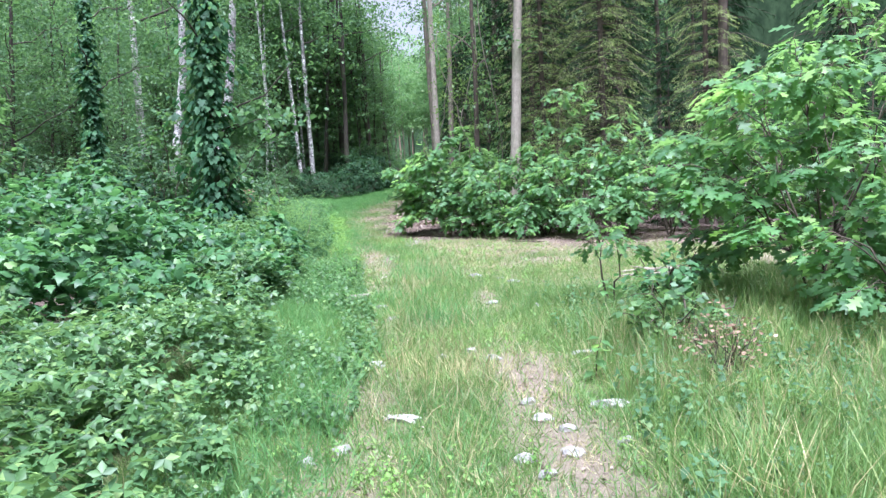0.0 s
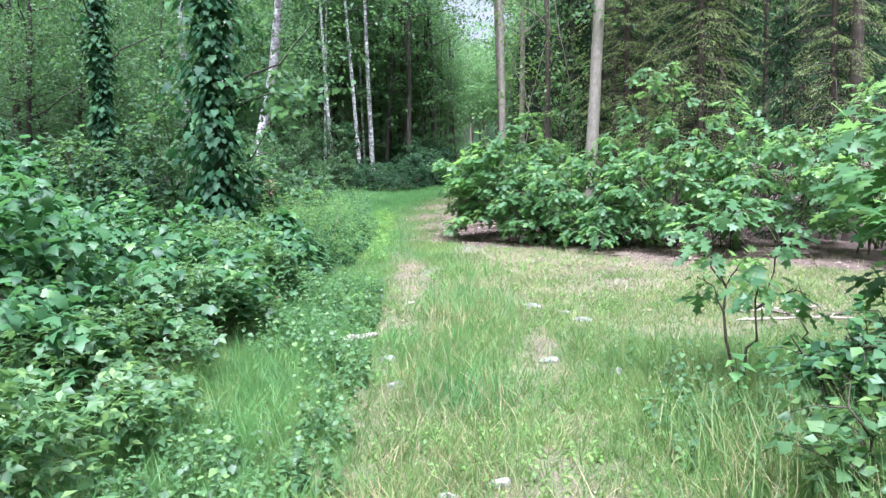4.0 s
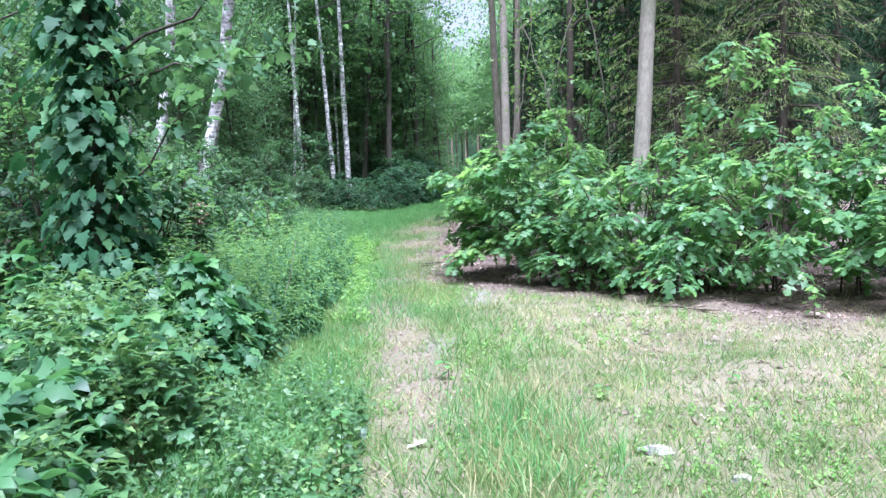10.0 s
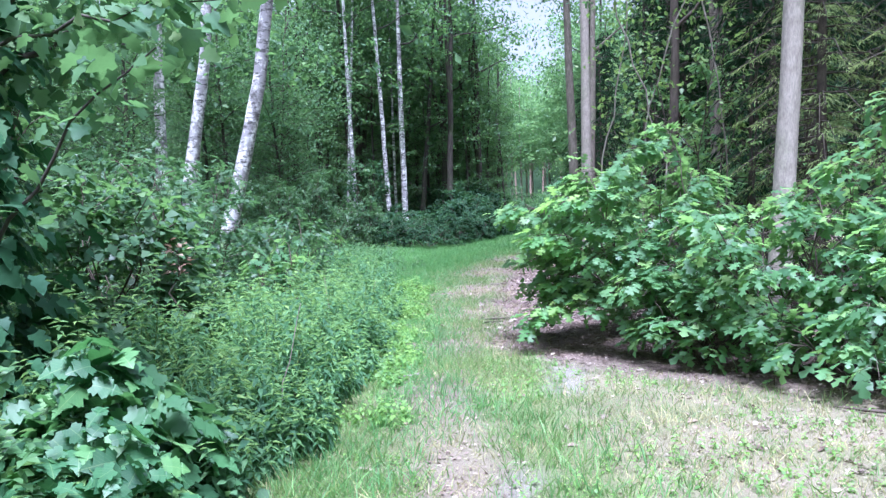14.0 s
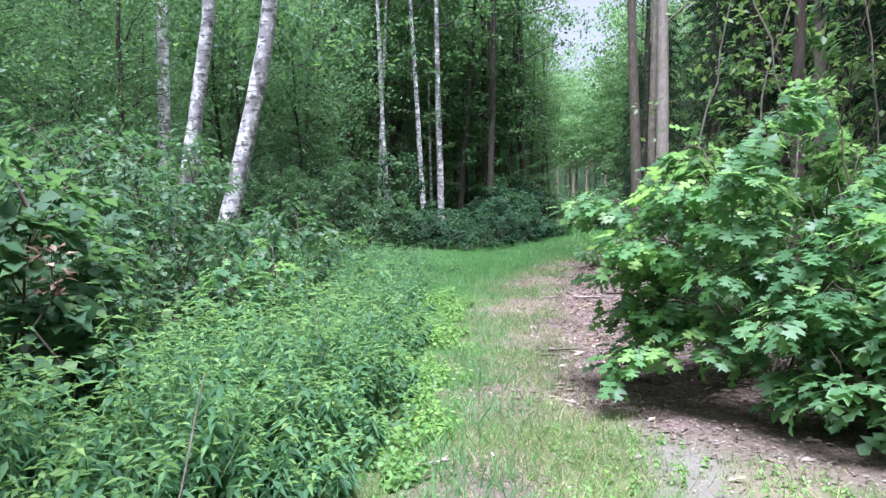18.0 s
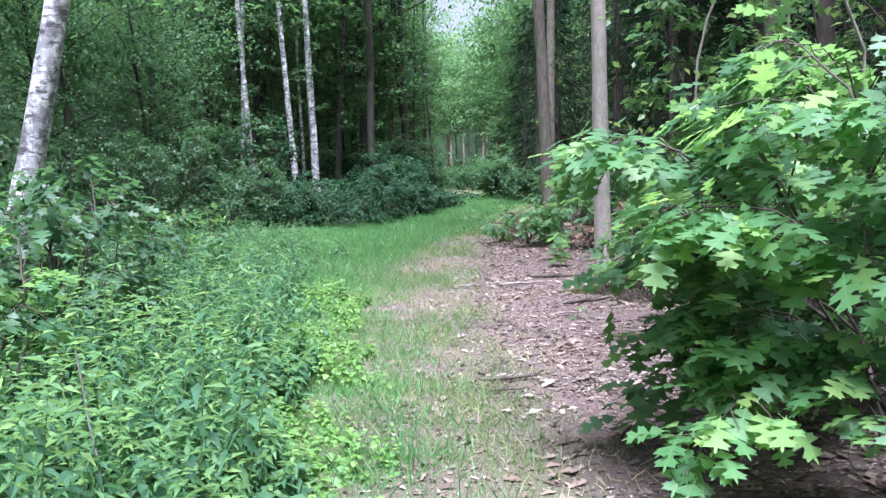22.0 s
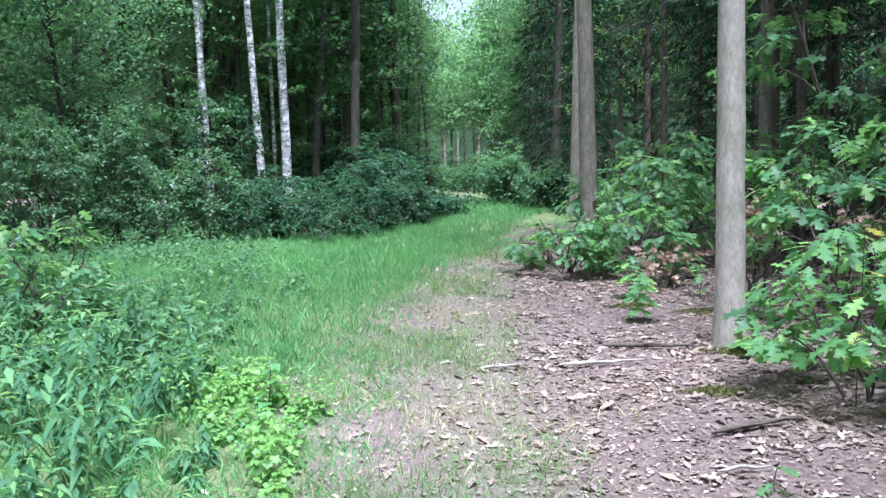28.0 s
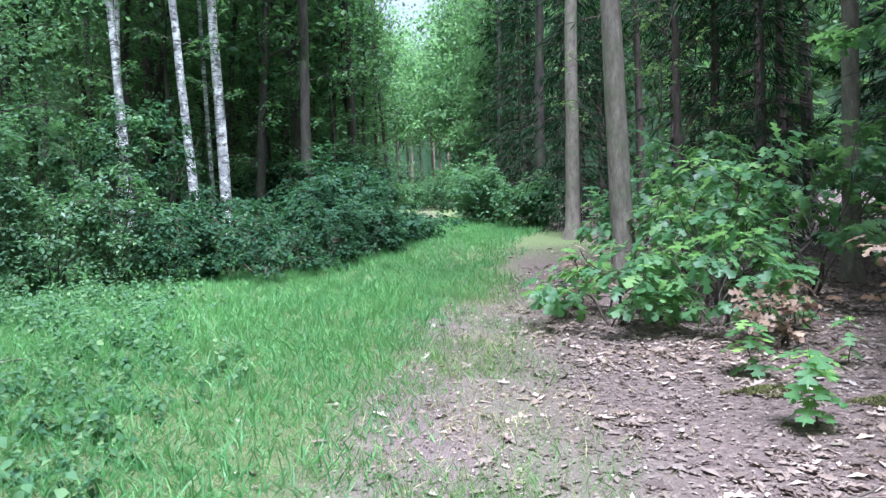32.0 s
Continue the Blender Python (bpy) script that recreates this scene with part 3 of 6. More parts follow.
def make_tree(name, x, y, h, d, bark, leaf, label, base=0.35, radius=2.2, clumps=160, per=14, size=0.16, lean=(0, 0), limbs=6, shape=SIMPLE, group="", fork=0, wob=0.03, spread=0.38, flare=0.5, under=0, under_size=0.13, under_z=(0.8, 5.0), under_r=1.6):
    root = thing(name, x, y, label, "tree", group)
    me, axis = trunk_mesh(h, d, bark, lean, wob, flare=flare)
    part("trunk", me, root)
    ends = []
    for k in range(limbs):
        t = base + (0.95 - base) * (k + rng.uniform(0, 0.8)) / limbs
        i = min(int(t ** (1 / 1.15) * (len(axis) - 1)), len(axis) - 2)
        ang = k * 2.4 + rng.uniform(-0.4, 0.4)
        ln = radius * (1.1 - 0.6 * (t - base) / (1 - base)) * rng.uniform(0.7, 1.1)
        e = axis[i] + np.array([np.cos(ang) * ln, np.sin(ang) * ln, ln * rng.uniform(0.25, 0.8)])
        line = bend(axis[i], e, rng.uniform(-0.15, 0.2), 0.05)
        part("limb", mesh_from("limb", *tube(line, np.linspace(d * 0.17, 0.008, 6), 5), DARKBARK if bark is BIRCH else bark, True), root)
        ends.append(line[2:])
    for k in range(fork):
        i = int(len(axis) * rng.uniform(0.25, 0.4))
        ang = rng.uniform(0, 6.28)
        line = bend(axis[i], axis[i] + np.array([np.cos(ang) * h * 0.14, np.sin(ang) * h * 0.14, h * 0.5]), 0.0, 0.08, 8)
        part("limb", mesh_from("limb", *tube(line, np.linspace(d * 0.34, 0.03, 8), 7), bark, True), root)
        ends.append(line[3:])
    ends = np.concatenate(ends)
    heads = max(12, clumps // 3)
    centre = ends[rng.randint(0, len(ends), heads)] + rng.normal(0, 1, (heads, 3)) * np.array([radius * 0.3, radius * 0.3, radius * 0.25])
    part("crown", mesh_from("crown", *crown_leaves(centre, spread, per * 4, size * 0.78, shape, 0.36), leaf), root)
    if under:
        ang, rr = rng.uniform(0, 6.28, under), under_r * np.sqrt(rng.uniform(0.03, 1, under))
        zz = rng.uniform(*under_z, under)
        tip = np.stack([np.cos(ang) * rr, np.sin(ang) * rr, zz], -1) + axis[np.clip((zz / h * len(axis)).astype(int), 0, len(axis) - 1)] * np.array([1, 1, 0])
        foot = np.stack([np.interp(zz - 0.25 * rr, axis[:, 2], axis[:, j]) for j in (0, 1, 2)], -1)
        few = slice(None, None, 3)
        part("branching", mesh_from("branching", *joined([tube(bend(a, b, 0.05, 0.02, 3), (0.014, 0.009, 0.003), 3) for a, b in zip(foot[few], tip[few])]), DARKBARK, True), root)
        part("low_foliage", mesh_from("low_foliage", *spray_leaves(foot[few], tip[few] + np.array([0, 0, 0.15]), 46, under_size * 0.88, shape, 0.26), leaf), root)
    return root


def turned(x, y, a, s=1.0):
    return Matrix.Translation((x, y, height(x, y))) @ Matrix.Rotation(a, 4, "Z") @ Matrix.Scale(s, 4)


def blocked(x, y):
    """Ground that stays free of woods."""
    return left_edge(y) - 2.6 < x < max(2.2, 8.0 - 0.3 * y) and y < 37 or (y < 44 and -4 < x < 0.6) or (40 < y < 80 and -5.8 < x < 1.6) or (y > 55 and -7.5 < x < 5)


# the three leaning birches and the three slim ones behind the grass
make_tree("birch_tree", -7.4, 25.0, 13, 0.34, BIRCH, CANOPY, "leaning white birch with dark scars among undergrowth", 0.5, 2.4, 110, 12, 0.2, {0: 0, 2: 0.52, 4: 1.0, 5.5: 1.2, 8: 1.45, 13: 1.9}, group="leaning birches", wob=0.01)
make_tree("birch_tree", -9.2, 27.0, 14, 0.34, BIRCH, CANOPY, "slightly leaning white birch with peeling bark", 0.5, 2.4, 110, 12, 0.2, {0: 0, 2.6: 0.46, 5: 0.85, 8: 1.0, 14: 1.2}, group="leaning birches", wob=0.01)
make_tree("birch_tree", -11.0, 30.0, 14, 0.36, BIRCH, CANOPY, "upright birch with grey-white mottled bark", 0.5, 2.4, 110, 12, 0.2, (0.0, 0.0), group="leaning birches", wob=0.01)
for bx, by, bd, lx in ((-6.42, 40.3, 0.25, -0.02), (-6.85, 39.6, 0.2, -0.06), (-8.1, 39.4, 0.19, -0.035), (-7.2, 42.5, 0.12, -0.02), (-8.8, 40.6, 0.15, 0.05)):
    make_tree("birch_tree", bx, by, 15, bd, BIRCH, CANOPY, "slim white birch with black bands behind dark bushes", 0.5, 2.0, 90, 12, 0.22, (lx, 0), group="slim birches", wob=0.015, under=26, under_size=0.11, under_z=(2.5, 7))

# grey trunks along the track
make_tree("beech_tree", -0.13, 26.1, 15, 0.225, BEECH, CANOPY, "straight grey smooth-barked trunk with mossy foot beside the track", 0.42, 3.0, 240, 14, 0.14, (-0.004, 0.0), wob=0.006, group="trunks along the track", flare=0.25, spread=0.5)
make_tree("beech_tree", -0.2, 32.04, 15, 0.27, GREYBARK, CANOPY, "grey-brown straight trunk beside the track", 0.42, 3.4, 420, 14, 0.14, (-0.025, 0.0), wob=0.008, group="trunks along the track")
make_tree("beech_tree", 0.42, 37.9, 15, 0.28, GREYBARK, CANOPY, "slim grey trunk with a slight curve beside the track", 0.42, 2.4, 150, 14, 0.14, (0.03, 0.0), wob=0.02, group="trunks along the track")
for tx, ty, td in ((0.42, 41.5, 0.26), (0.75, 52.0, 0.2), (0.95, 53.5, 0.2), (1.0, 47.0, 0.18)):
    make_tree("oak_tree", tx, ty, 14, td, DARKBARK, CANOPY, "thin dark trunk in the row along the track", 0.35, 1.4, 120, 13, 0.16, (0.03, 0.0), group="trunks along the track")
make_tree("beech_tree", 1.62, 19.2, 14, 0.27, BEECH, CANOPY, "grey-violet smooth trunk rising behind oak bushes", 0.4, 2.6, 170, 14, 0.14, (0.06, 0.0), wob=0.015)
make_tree("oak_tree", 0.95, 22.1, 12, 0.16, PINEBARK, CANOPY, "slim brown trunk hung with bare creepers", 0.3, 1.6, 110, 14, 0.12, (0.01, 0.02), wob=0.03)
make_tree("pine_tree", 6.3, 18.2, 15, 0.26, PINEBARK, CANOPY, "reddish brown pine trunk behind the oak bushes", 0.5, 2.4, 140, 14, 0.14, (0.0, 0.0), wob=0.01)

# the woods on both sides: a few kinds, repeated
kinds = [
    make_tree("oak_tree", -9.6, 46.0, 14, 0.32, DARKBARK, CANOPY, "dark-barked forked oak in the shady woods", 0.4, 3.0, 300, 11, 0.2, (0.0, 0), 7, fork=2, group="woodland oaks", wob=0.05, under=150, under_z=(1.2, 8), under_size=0.14, under_r=2.2),
    make_tree("oak_tree", -11.6, 43.0, 13, 0.3, DARKBARK, CANOPY, "dark slender oak in the shady woods", 0.4, 2.7, 280, 11, 0.2, (0.02, 0), 7, group="woodland oaks", wob=0.06, under=150, under_z=(1.2, 8), under_size=0.14, under_r=2.2),
    make_tree("alder_tree", -7.4, 44.5, 11, 0.2, DARKBARK, CANOPY, "thin dark leaning alder with leafy branches", 0.4, 2.3, 230, 11, 0.18, (0.09, 0.02), 7, group="woodland alders", wob=0.05, under=150, under_z=(0.8, 7), under_size=0.13, under_r=2.0),
    make_tree("alder_tree", -10.6, 33.5, 9, 0.13, DARKBARK, CANOPY, "young thin tree with leafy low branches", 0.4, 2.0, 110, 11, 0.26, (-0.04, 0.02), 7, group="woodland alders", wob=0.05, under=110, under_z=(0.6, 5), under_size=0.12),
]
far_kinds = [make_tree("oak_tree", -21.0, 38.0, 14, 0.3, DARKBARK, CANOPY, "distant woodland tree with a broad leafy crown", 0.3, 3.4, 150, 8, 0.5, (0.01, 0), 6, group="distant trees", wob=0.05, under=40, under_z=(1.0, 6), under_size=0.3, under_r=2.2)]
# dark trunks beside the end of the track
make_tree("oak_tree", -4.0, 45.0, 12, 0.3, DARKBARK, CANOPY, "dark oak forking above the undergrowth", 0.5, 1.5, 90, 12, 0.2, (-0.01, 0), 5, fork=3, wob=0.03, under=50, under_z=(1.2, 7), under_size=0.12, under_r=1.3)
make_tree("oak_tree", -5.3, 43.5, 13, 0.32, DARKBARK, CANOPY, "thick dark trunk with side branches", 0.4, 1.8, 110, 12, 0.22, (0.0, 0), 7, fork=1, wob=0.03, under=60, under_z=(1.5, 7), under_size=0.12)
make_tree("alder_tree", -6.2, 42.6, 11, 0.24, DARKBARK, CANOPY, "dark leaning trunk in the undergrowth", 0.4, 1.8, 110, 12, 0.22, (0.09, 0.02), 6, wob=0.04, under=70, under_z=(1.0, 6), under_size=0.12)
make_tree("alder_tree", -3.1, 48.5, 9, 0.12, DARKBARK, CANOPY, "thin bowed tree leaning over the track", 0.35, 0.8, 40, 12, 0.14, (-0.03, 0.02), 5, wob=0.06, under=60, under_z=(1.2, 5), under_size=0.12, under_r=1.2)
for rx, ry, rd, rl in ((-11.2, 41.0, 0.3, 0.01), (-9.0, 42.6, 0.26, -0.03), (-4.9, 41.6, 0.26, 0.03)):
    make_tree("oak_tree", rx, ry, 17, rd, DARKBARK, CANOPY, "tall dark-barked oak roofing the edge of the glade", 0.42, 2.6, 220, 12, 0.2, (rl, 0.0), 9, group="tall oaks", wob=0.04, fork=1, under=40, under_z=(2.5, 7), under_size=0.13, under_r=1.8)
slim = make_tree("alder_tree", -4.7, 48.0, 10, 0.13, DARKBARK, CANOPY, "slim dark alder leafy from the ground beside the track", 0.45, 1.1, 70, 12, 0.18, (-0.03, 0.0), 6, group="slim alders", wob=0.05, under=190, under_z=(0.6, 7.0), under_size=0.12, under_r=1.25)
for k, (fx, fy, fs) in enumerate(((-4.1, 51.5, 0.9), (-4.3, 56.0, 0.9), (-4.9, 61.0, 1.0), (1.6, 53.5, 0.9), (-5.6, 50.5, 1.0), (-4.4, 52.5, 0.9), (-5.3, 55.5, 1.05), (-4.3, 58.5, 1.0), (-5.0, 63.0, 1.1), (-6.2, 60, 1.1), (-3.8, 46.8, 0.9), (-3.6, 49.8, 0.9), (-4.3, 43.6, 0.85), (-3.7, 53.4, 1.0), (-4.6, 45.6, 1.0))):
    copy_thing(slim, turned(fx, fy, k * 2.1, fs))
# these trees look sunlit through their lighter leaf colour
bright = make_tree("ash_tree", 0.9, 58, 13, 0.22, BEECH, SUNLIT_LEAF, "tree beyond the end of the track, sunlight tinted into its pale green leaves", 0.25, 2.4, 300, 12, 0.24, (0, 0), 10, group="sunlit trees", under=170, under_z=(0.8, 6), under_size=0.21, under_r=1.9)
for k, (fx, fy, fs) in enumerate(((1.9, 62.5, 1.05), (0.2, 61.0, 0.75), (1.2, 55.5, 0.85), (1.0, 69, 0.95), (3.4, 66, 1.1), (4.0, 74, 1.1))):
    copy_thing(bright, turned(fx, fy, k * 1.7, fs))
airy = make_tree("ash_tree", -2.9, 63, 8.6, 0.16, BEECH, SUNLIT_LEAF, "slender ash over the far end of the track, its leaves tinted sunlit", 0.36, 1.7, 300, 13, 0.2, (0, 0), 10, group="sunlit trees")
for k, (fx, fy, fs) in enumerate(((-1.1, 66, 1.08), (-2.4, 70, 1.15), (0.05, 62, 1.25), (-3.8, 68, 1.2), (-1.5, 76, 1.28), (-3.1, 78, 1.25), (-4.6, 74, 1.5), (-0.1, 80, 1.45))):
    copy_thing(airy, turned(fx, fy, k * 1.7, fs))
for k, (fx, fy, fs) in enumerate(((-6.6, 57.0, 0.9), (-7.6, 66.0, 1.0), (-7.9, 71.0, 1.0), (-6.9, 53.0, 0.9), (-6.4, 62.0, 0.75), (-8.5, 60.0, 1.0), (4.4, 60.0, 0.8))):
    copy_thing(kinds[k % 3], turned(fx, fy, k * 1.3, fs))
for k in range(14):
    make_tree("pine_tree", -6 + 0.7 * k + rng.uniform(-0.2, 0.2), 89 + rng.uniform(-3, 3), 10, 0.24, SUNLIT_PINE, SUNLIT_LEAF, "distant pine trunk, sunlight tinted into its pale bark", 0.6, 1.2, 20, 10, 0.35, (0, 0), 3, group="distant pines", wob=0.02) if k % 2 == 0 else None


def make_spruce(x, y, h, r, needle, label, bark, droop=0.35, lo=0.04, layers=26, per=7, tuft=22, size=0.16, wide=0.1, dead=0):
    """A conifer: whorls of drooping boughs hung with needle sprays."""
    root = thing("spruce_tree", x, y, label, "spruce")
    me, axis = trunk_mesh(h, 0.04 + 0.011 * h, bark, (0, 0), 0.01, 8)
    part("trunk", me, root)
    tubes, p, a = [], [], []
    for i in range(layers):
        t = lo + (0.97 - lo) * i / layers
        for k in range(per):
            ang = k * 6.283 / per + i * 0.7 + rng.uniform(-0.3, 0.3)
            ln = r * (1 - t) ** 0.75 * rng.uniform(0.45, 1.15) + 0.1
            out = np.array([np.cos(ang), np.sin(ang), 0])
            s = np.linspace(0, 1, 3)[:, None]
            line = np.array([0, 0, h * t + rng.uniform(-0.5, 0.5) * h / layers]) + out * ln * s + np.array([0, 0, 1.0]) * (0.2 * ln * s - droop * rng.uniform(0.6, 1.3) * ln * s * s)
            tubes.append(tube(line, np.linspace(0.014, 0.004, 3), 3))
            u = rng.uniform(0.18, 1, tuft)
            q = np.stack([np.interp(u, s[:, 0], line[:, j]) for j in range(3)], -1)
            side = np.cross(out, [0, 0, 1.0]) * rng.choice([-1, 1], tuft)[:, None]
            w = rng.uniform(0, 1, (tuft, 1)) * 0.24 * ln * np.sin(np.pi * np.clip(u, 0, 1))[:, None]
            p.append(q + side * w + out * 0.4 * w - np.array([0, 0, 0.5]) * w)
            a.append(out * rng.uniform(0.2, 1, (tuft, 1)) + side * rng.uniform(0.1, 0.8, (tuft, 1)) + np.array([0, 0, -1.0]) * rng.uniform(0.1, 0.9, (tuft, 1)))
    for k in range(dead):
        z, ang, ln = rng.uniform(0.6, h * lo), rng.uniform(0, 6.28), rng.uniform(0.4, 1.3)
        tubes.append(tube(bend((0, 0, z), (np.cos(ang) * ln, np.sin(ang) * ln, z - 0.2 * ln), 0.03, 0.03, 4), np.linspace(0.01, 0.003, 4), 3))
    part("branching", mesh_from("branching", *joined(tubes), TWIG, True), root)
    p, a = np.concatenate(p), np.concatenate(a)
    spray = (np.array([(0, 0, 0), (-wide, 0.4, -0.02), (wide, 0.4, -0.02), (0, 1.05, -0.2)], float), np.array([(0, 3, 1), (0, 2, 3)]))
    part("needle_foliage", mesh_from("needle_foliage", *leaves(spray, p, a, unit(rng.normal(0, 0.5, p.shape) + np.array([0, 0, 1.0])), size * rng.uniform(0.7, 1.4, len(p))), needle), root)
    return root


make_spruce(2.6, 20.8, 11.0, 1.5, NEEDLE, "feathery olive-green spruce behind the oak bushes", TWIG, 0.62, 0.1, size=0.058, layers=44, per=6, tuft=135, wide=0.042, dead=10)
make_spruce(3.9, 19.6, 12.0, 1.9, NEEDLE, "olive-green spruce with drooping feathery boughs and dead twigs", TWIG, 0.62, 0.1, size=0.058, layers=48, per=7, tuft=150, wide=0.042, dead=16)
make_spruce(6.0, 18.4, 11.0, 1.7, NEEDLE, "drooping yellow-green spruce in the shade", TWIG, 0.62, 0.1, size=0.058, layers=44, per=6, tuft=135, wide=0.042, dead=14)
# plantation spruces, darkened by needle colour as if in shade
dark_spruce = make_spruce(3.4, 24.0, 14, 2.4, SHADED_NEEDLE, "tall dark spruce with bare lower trunk in the dense plantation", PINEBARK, 0.4, 0.32, 20, 7, 30, 0.21, wide=0.06, dead=40)
make_tree("beech_tree", 2.6, 27.6, 15, 0.24, GREYBARK, CANOPY, "grey trunk with a broad crown among the spruces", 0.45, 3.0, 200, 14, 0.16, (0.0, 0.0), 8, wob=0.02, group="trunks along the track")
make_tree("beech_tree", 2.2, 31.6, 15, 0.2, GREYBARK, CANOPY, "slim grey trunk with a broad crown among the spruces", 0.45, 2.8, 200, 14, 0.16, (0.0, 0.0), 8, wob=0.02, group="trunks along the track")
young_spruce = make_spruce(5.6, 27.0, 7.5, 1.6, SHADED_NEEDLE, "young spruce branching to the ground, deep shade put into its dark needles", PINEBARK, 0.45, 0.03, 22, 7, 22, 0.22, wide=0.06)
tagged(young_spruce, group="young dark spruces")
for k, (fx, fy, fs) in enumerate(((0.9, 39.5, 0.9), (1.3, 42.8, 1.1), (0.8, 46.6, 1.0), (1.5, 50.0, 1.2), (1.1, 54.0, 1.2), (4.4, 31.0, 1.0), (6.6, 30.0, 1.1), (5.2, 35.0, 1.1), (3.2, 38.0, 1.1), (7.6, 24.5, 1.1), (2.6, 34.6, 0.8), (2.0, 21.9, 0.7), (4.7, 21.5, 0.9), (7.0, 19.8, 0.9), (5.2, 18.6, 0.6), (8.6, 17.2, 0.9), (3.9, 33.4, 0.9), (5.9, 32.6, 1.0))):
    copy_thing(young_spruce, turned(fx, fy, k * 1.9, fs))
tagged(dark_spruce, group="plantation spruces")


near_kinds = [
    make_tree("alder_tree", -10.9, 20.5, 10, 0.15, DARKBARK, CANOPY, "young alder leafy down to the undergrowth", 0.3, 2.2, 300, 15, 0.115, (0.03, 0.02), 8, group="edge alders", wob=0.05, under=150, under_z=(0.6, 5), under_size=0.1),
    make_tree("oak_tree", -12.5, 23.0, 12, 0.22, DARKBARK, CANOPY, "woodland oak with a leafy crown", 0.32, 2.6, 320, 15, 0.125, (-0.03, 0.02), 8, group="edge oaks", wob=0.05, under=110, under_z=(1.0, 5), under_size=0.105),
    make_tree("maple_tree", -9.6, 35.2, 7.5, 0.12, DARKBARK, MAPLE, "young maple with light green leaves down to the bushes", 0.3, 1.9, 240, 15, 0.11, (0.02, -0.02), 8, group="edge maples", wob=0.05, under=170, under_z=(0.9, 5), under_size=0.105, under_r=1.8),
]
for k, (fx, fy, fs) in enumerate(((-11.6, 34.2, 1.1), (-13.6, 33.0, 1.0), (-12.4, 37.4, 1.2), (-10.6, 23.6, 0.9), (-11.0, 17.2, 1.0), (-11.8, 25.6, 1.1), (-13.0, 29.4, 1.1), (-9.9, 36.4, 1.15))):
    copy_thing(near_kinds[2], turned(fx, fy, k * 2.3, fs))


def fill_woods():
    placed = [(-4.0, 45), (-5.3, 43.5), (-6.2, 42.6), (-9.6, 46), (-11.6, 43), (-7.4, 44.5), (-10.6, 33.5), (-7.4, 25), (-9.2, 27), (-11, 30), (-6.4, 40.3), (-8.1, 39.4)]

    def put(src, x0, x1, y0, y1, n, gap, s0, s1):
        tries = 0
        while n and tries < 600:
            tries += 1
            x, y = rng.uniform(x0, x1), rng.uniform(y0, y1)
            if blocked(x, y) or any((x - a) ** 2 + (y - b) ** 2 < gap * gap for a, b in placed):
                continue
            placed.append((x, y))
            copy_thing(src[rng.randint(len(src))], turned(x, y, rng.uniform(0, 6.28), rng.uniform(s0, s1)))
            n -= 1

    put(kinds, -15, -5.8, 41, 62, 32, 1.3, 0.8, 1.1)
    put(near_kinds, -16, -10.5, 22, 40, 12, 1.6, 0.75, 1.1)
    put(far_kinds, -24, -16, 14, 42, 5, 2.0, 0.8, 1.1)
    put(near_kinds, -15, -10.0, 5, 19, 6, 1.8, 0.7, 1.0)
    put(far_kinds, -20, 12, -20, -6, 6, 3.5, 0.8, 1.1)
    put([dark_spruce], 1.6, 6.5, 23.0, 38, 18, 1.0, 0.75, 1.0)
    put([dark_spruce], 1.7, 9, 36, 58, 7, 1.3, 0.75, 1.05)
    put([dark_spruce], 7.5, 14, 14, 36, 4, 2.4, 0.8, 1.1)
    put(far_kinds, 5, 14, 40, 62, 7, 1.6, 0.8, 1.1)
    put(far_kinds, 8, 16, -2, 16, 4, 2.4, 0.7, 1.0)
    put(far_kinds, -28, 20, 60, 72, 12, 2.5, 0.9, 1.2)


fill_woods()

# ---- bushes ----


def stems_of(n, h, r, rad, lean=0.5):
    """Lines of stems from a root, spreading upwards."""
    out = []
    for k in range(n):
        ang = k * 2.4 + rng.uniform(-0.5, 0.5)
        q = r * rng.uniform(0.35, 0.9)
        out.append(bend((rng.normal(0, 0.06), rng.normal(0, 0.06), -0.03), (np.cos(ang) * q, np.sin(ang) * q, h * rng.uniform(0.6, 0.95)), 0.1 * h * lean, 0.04, 8))
    return out


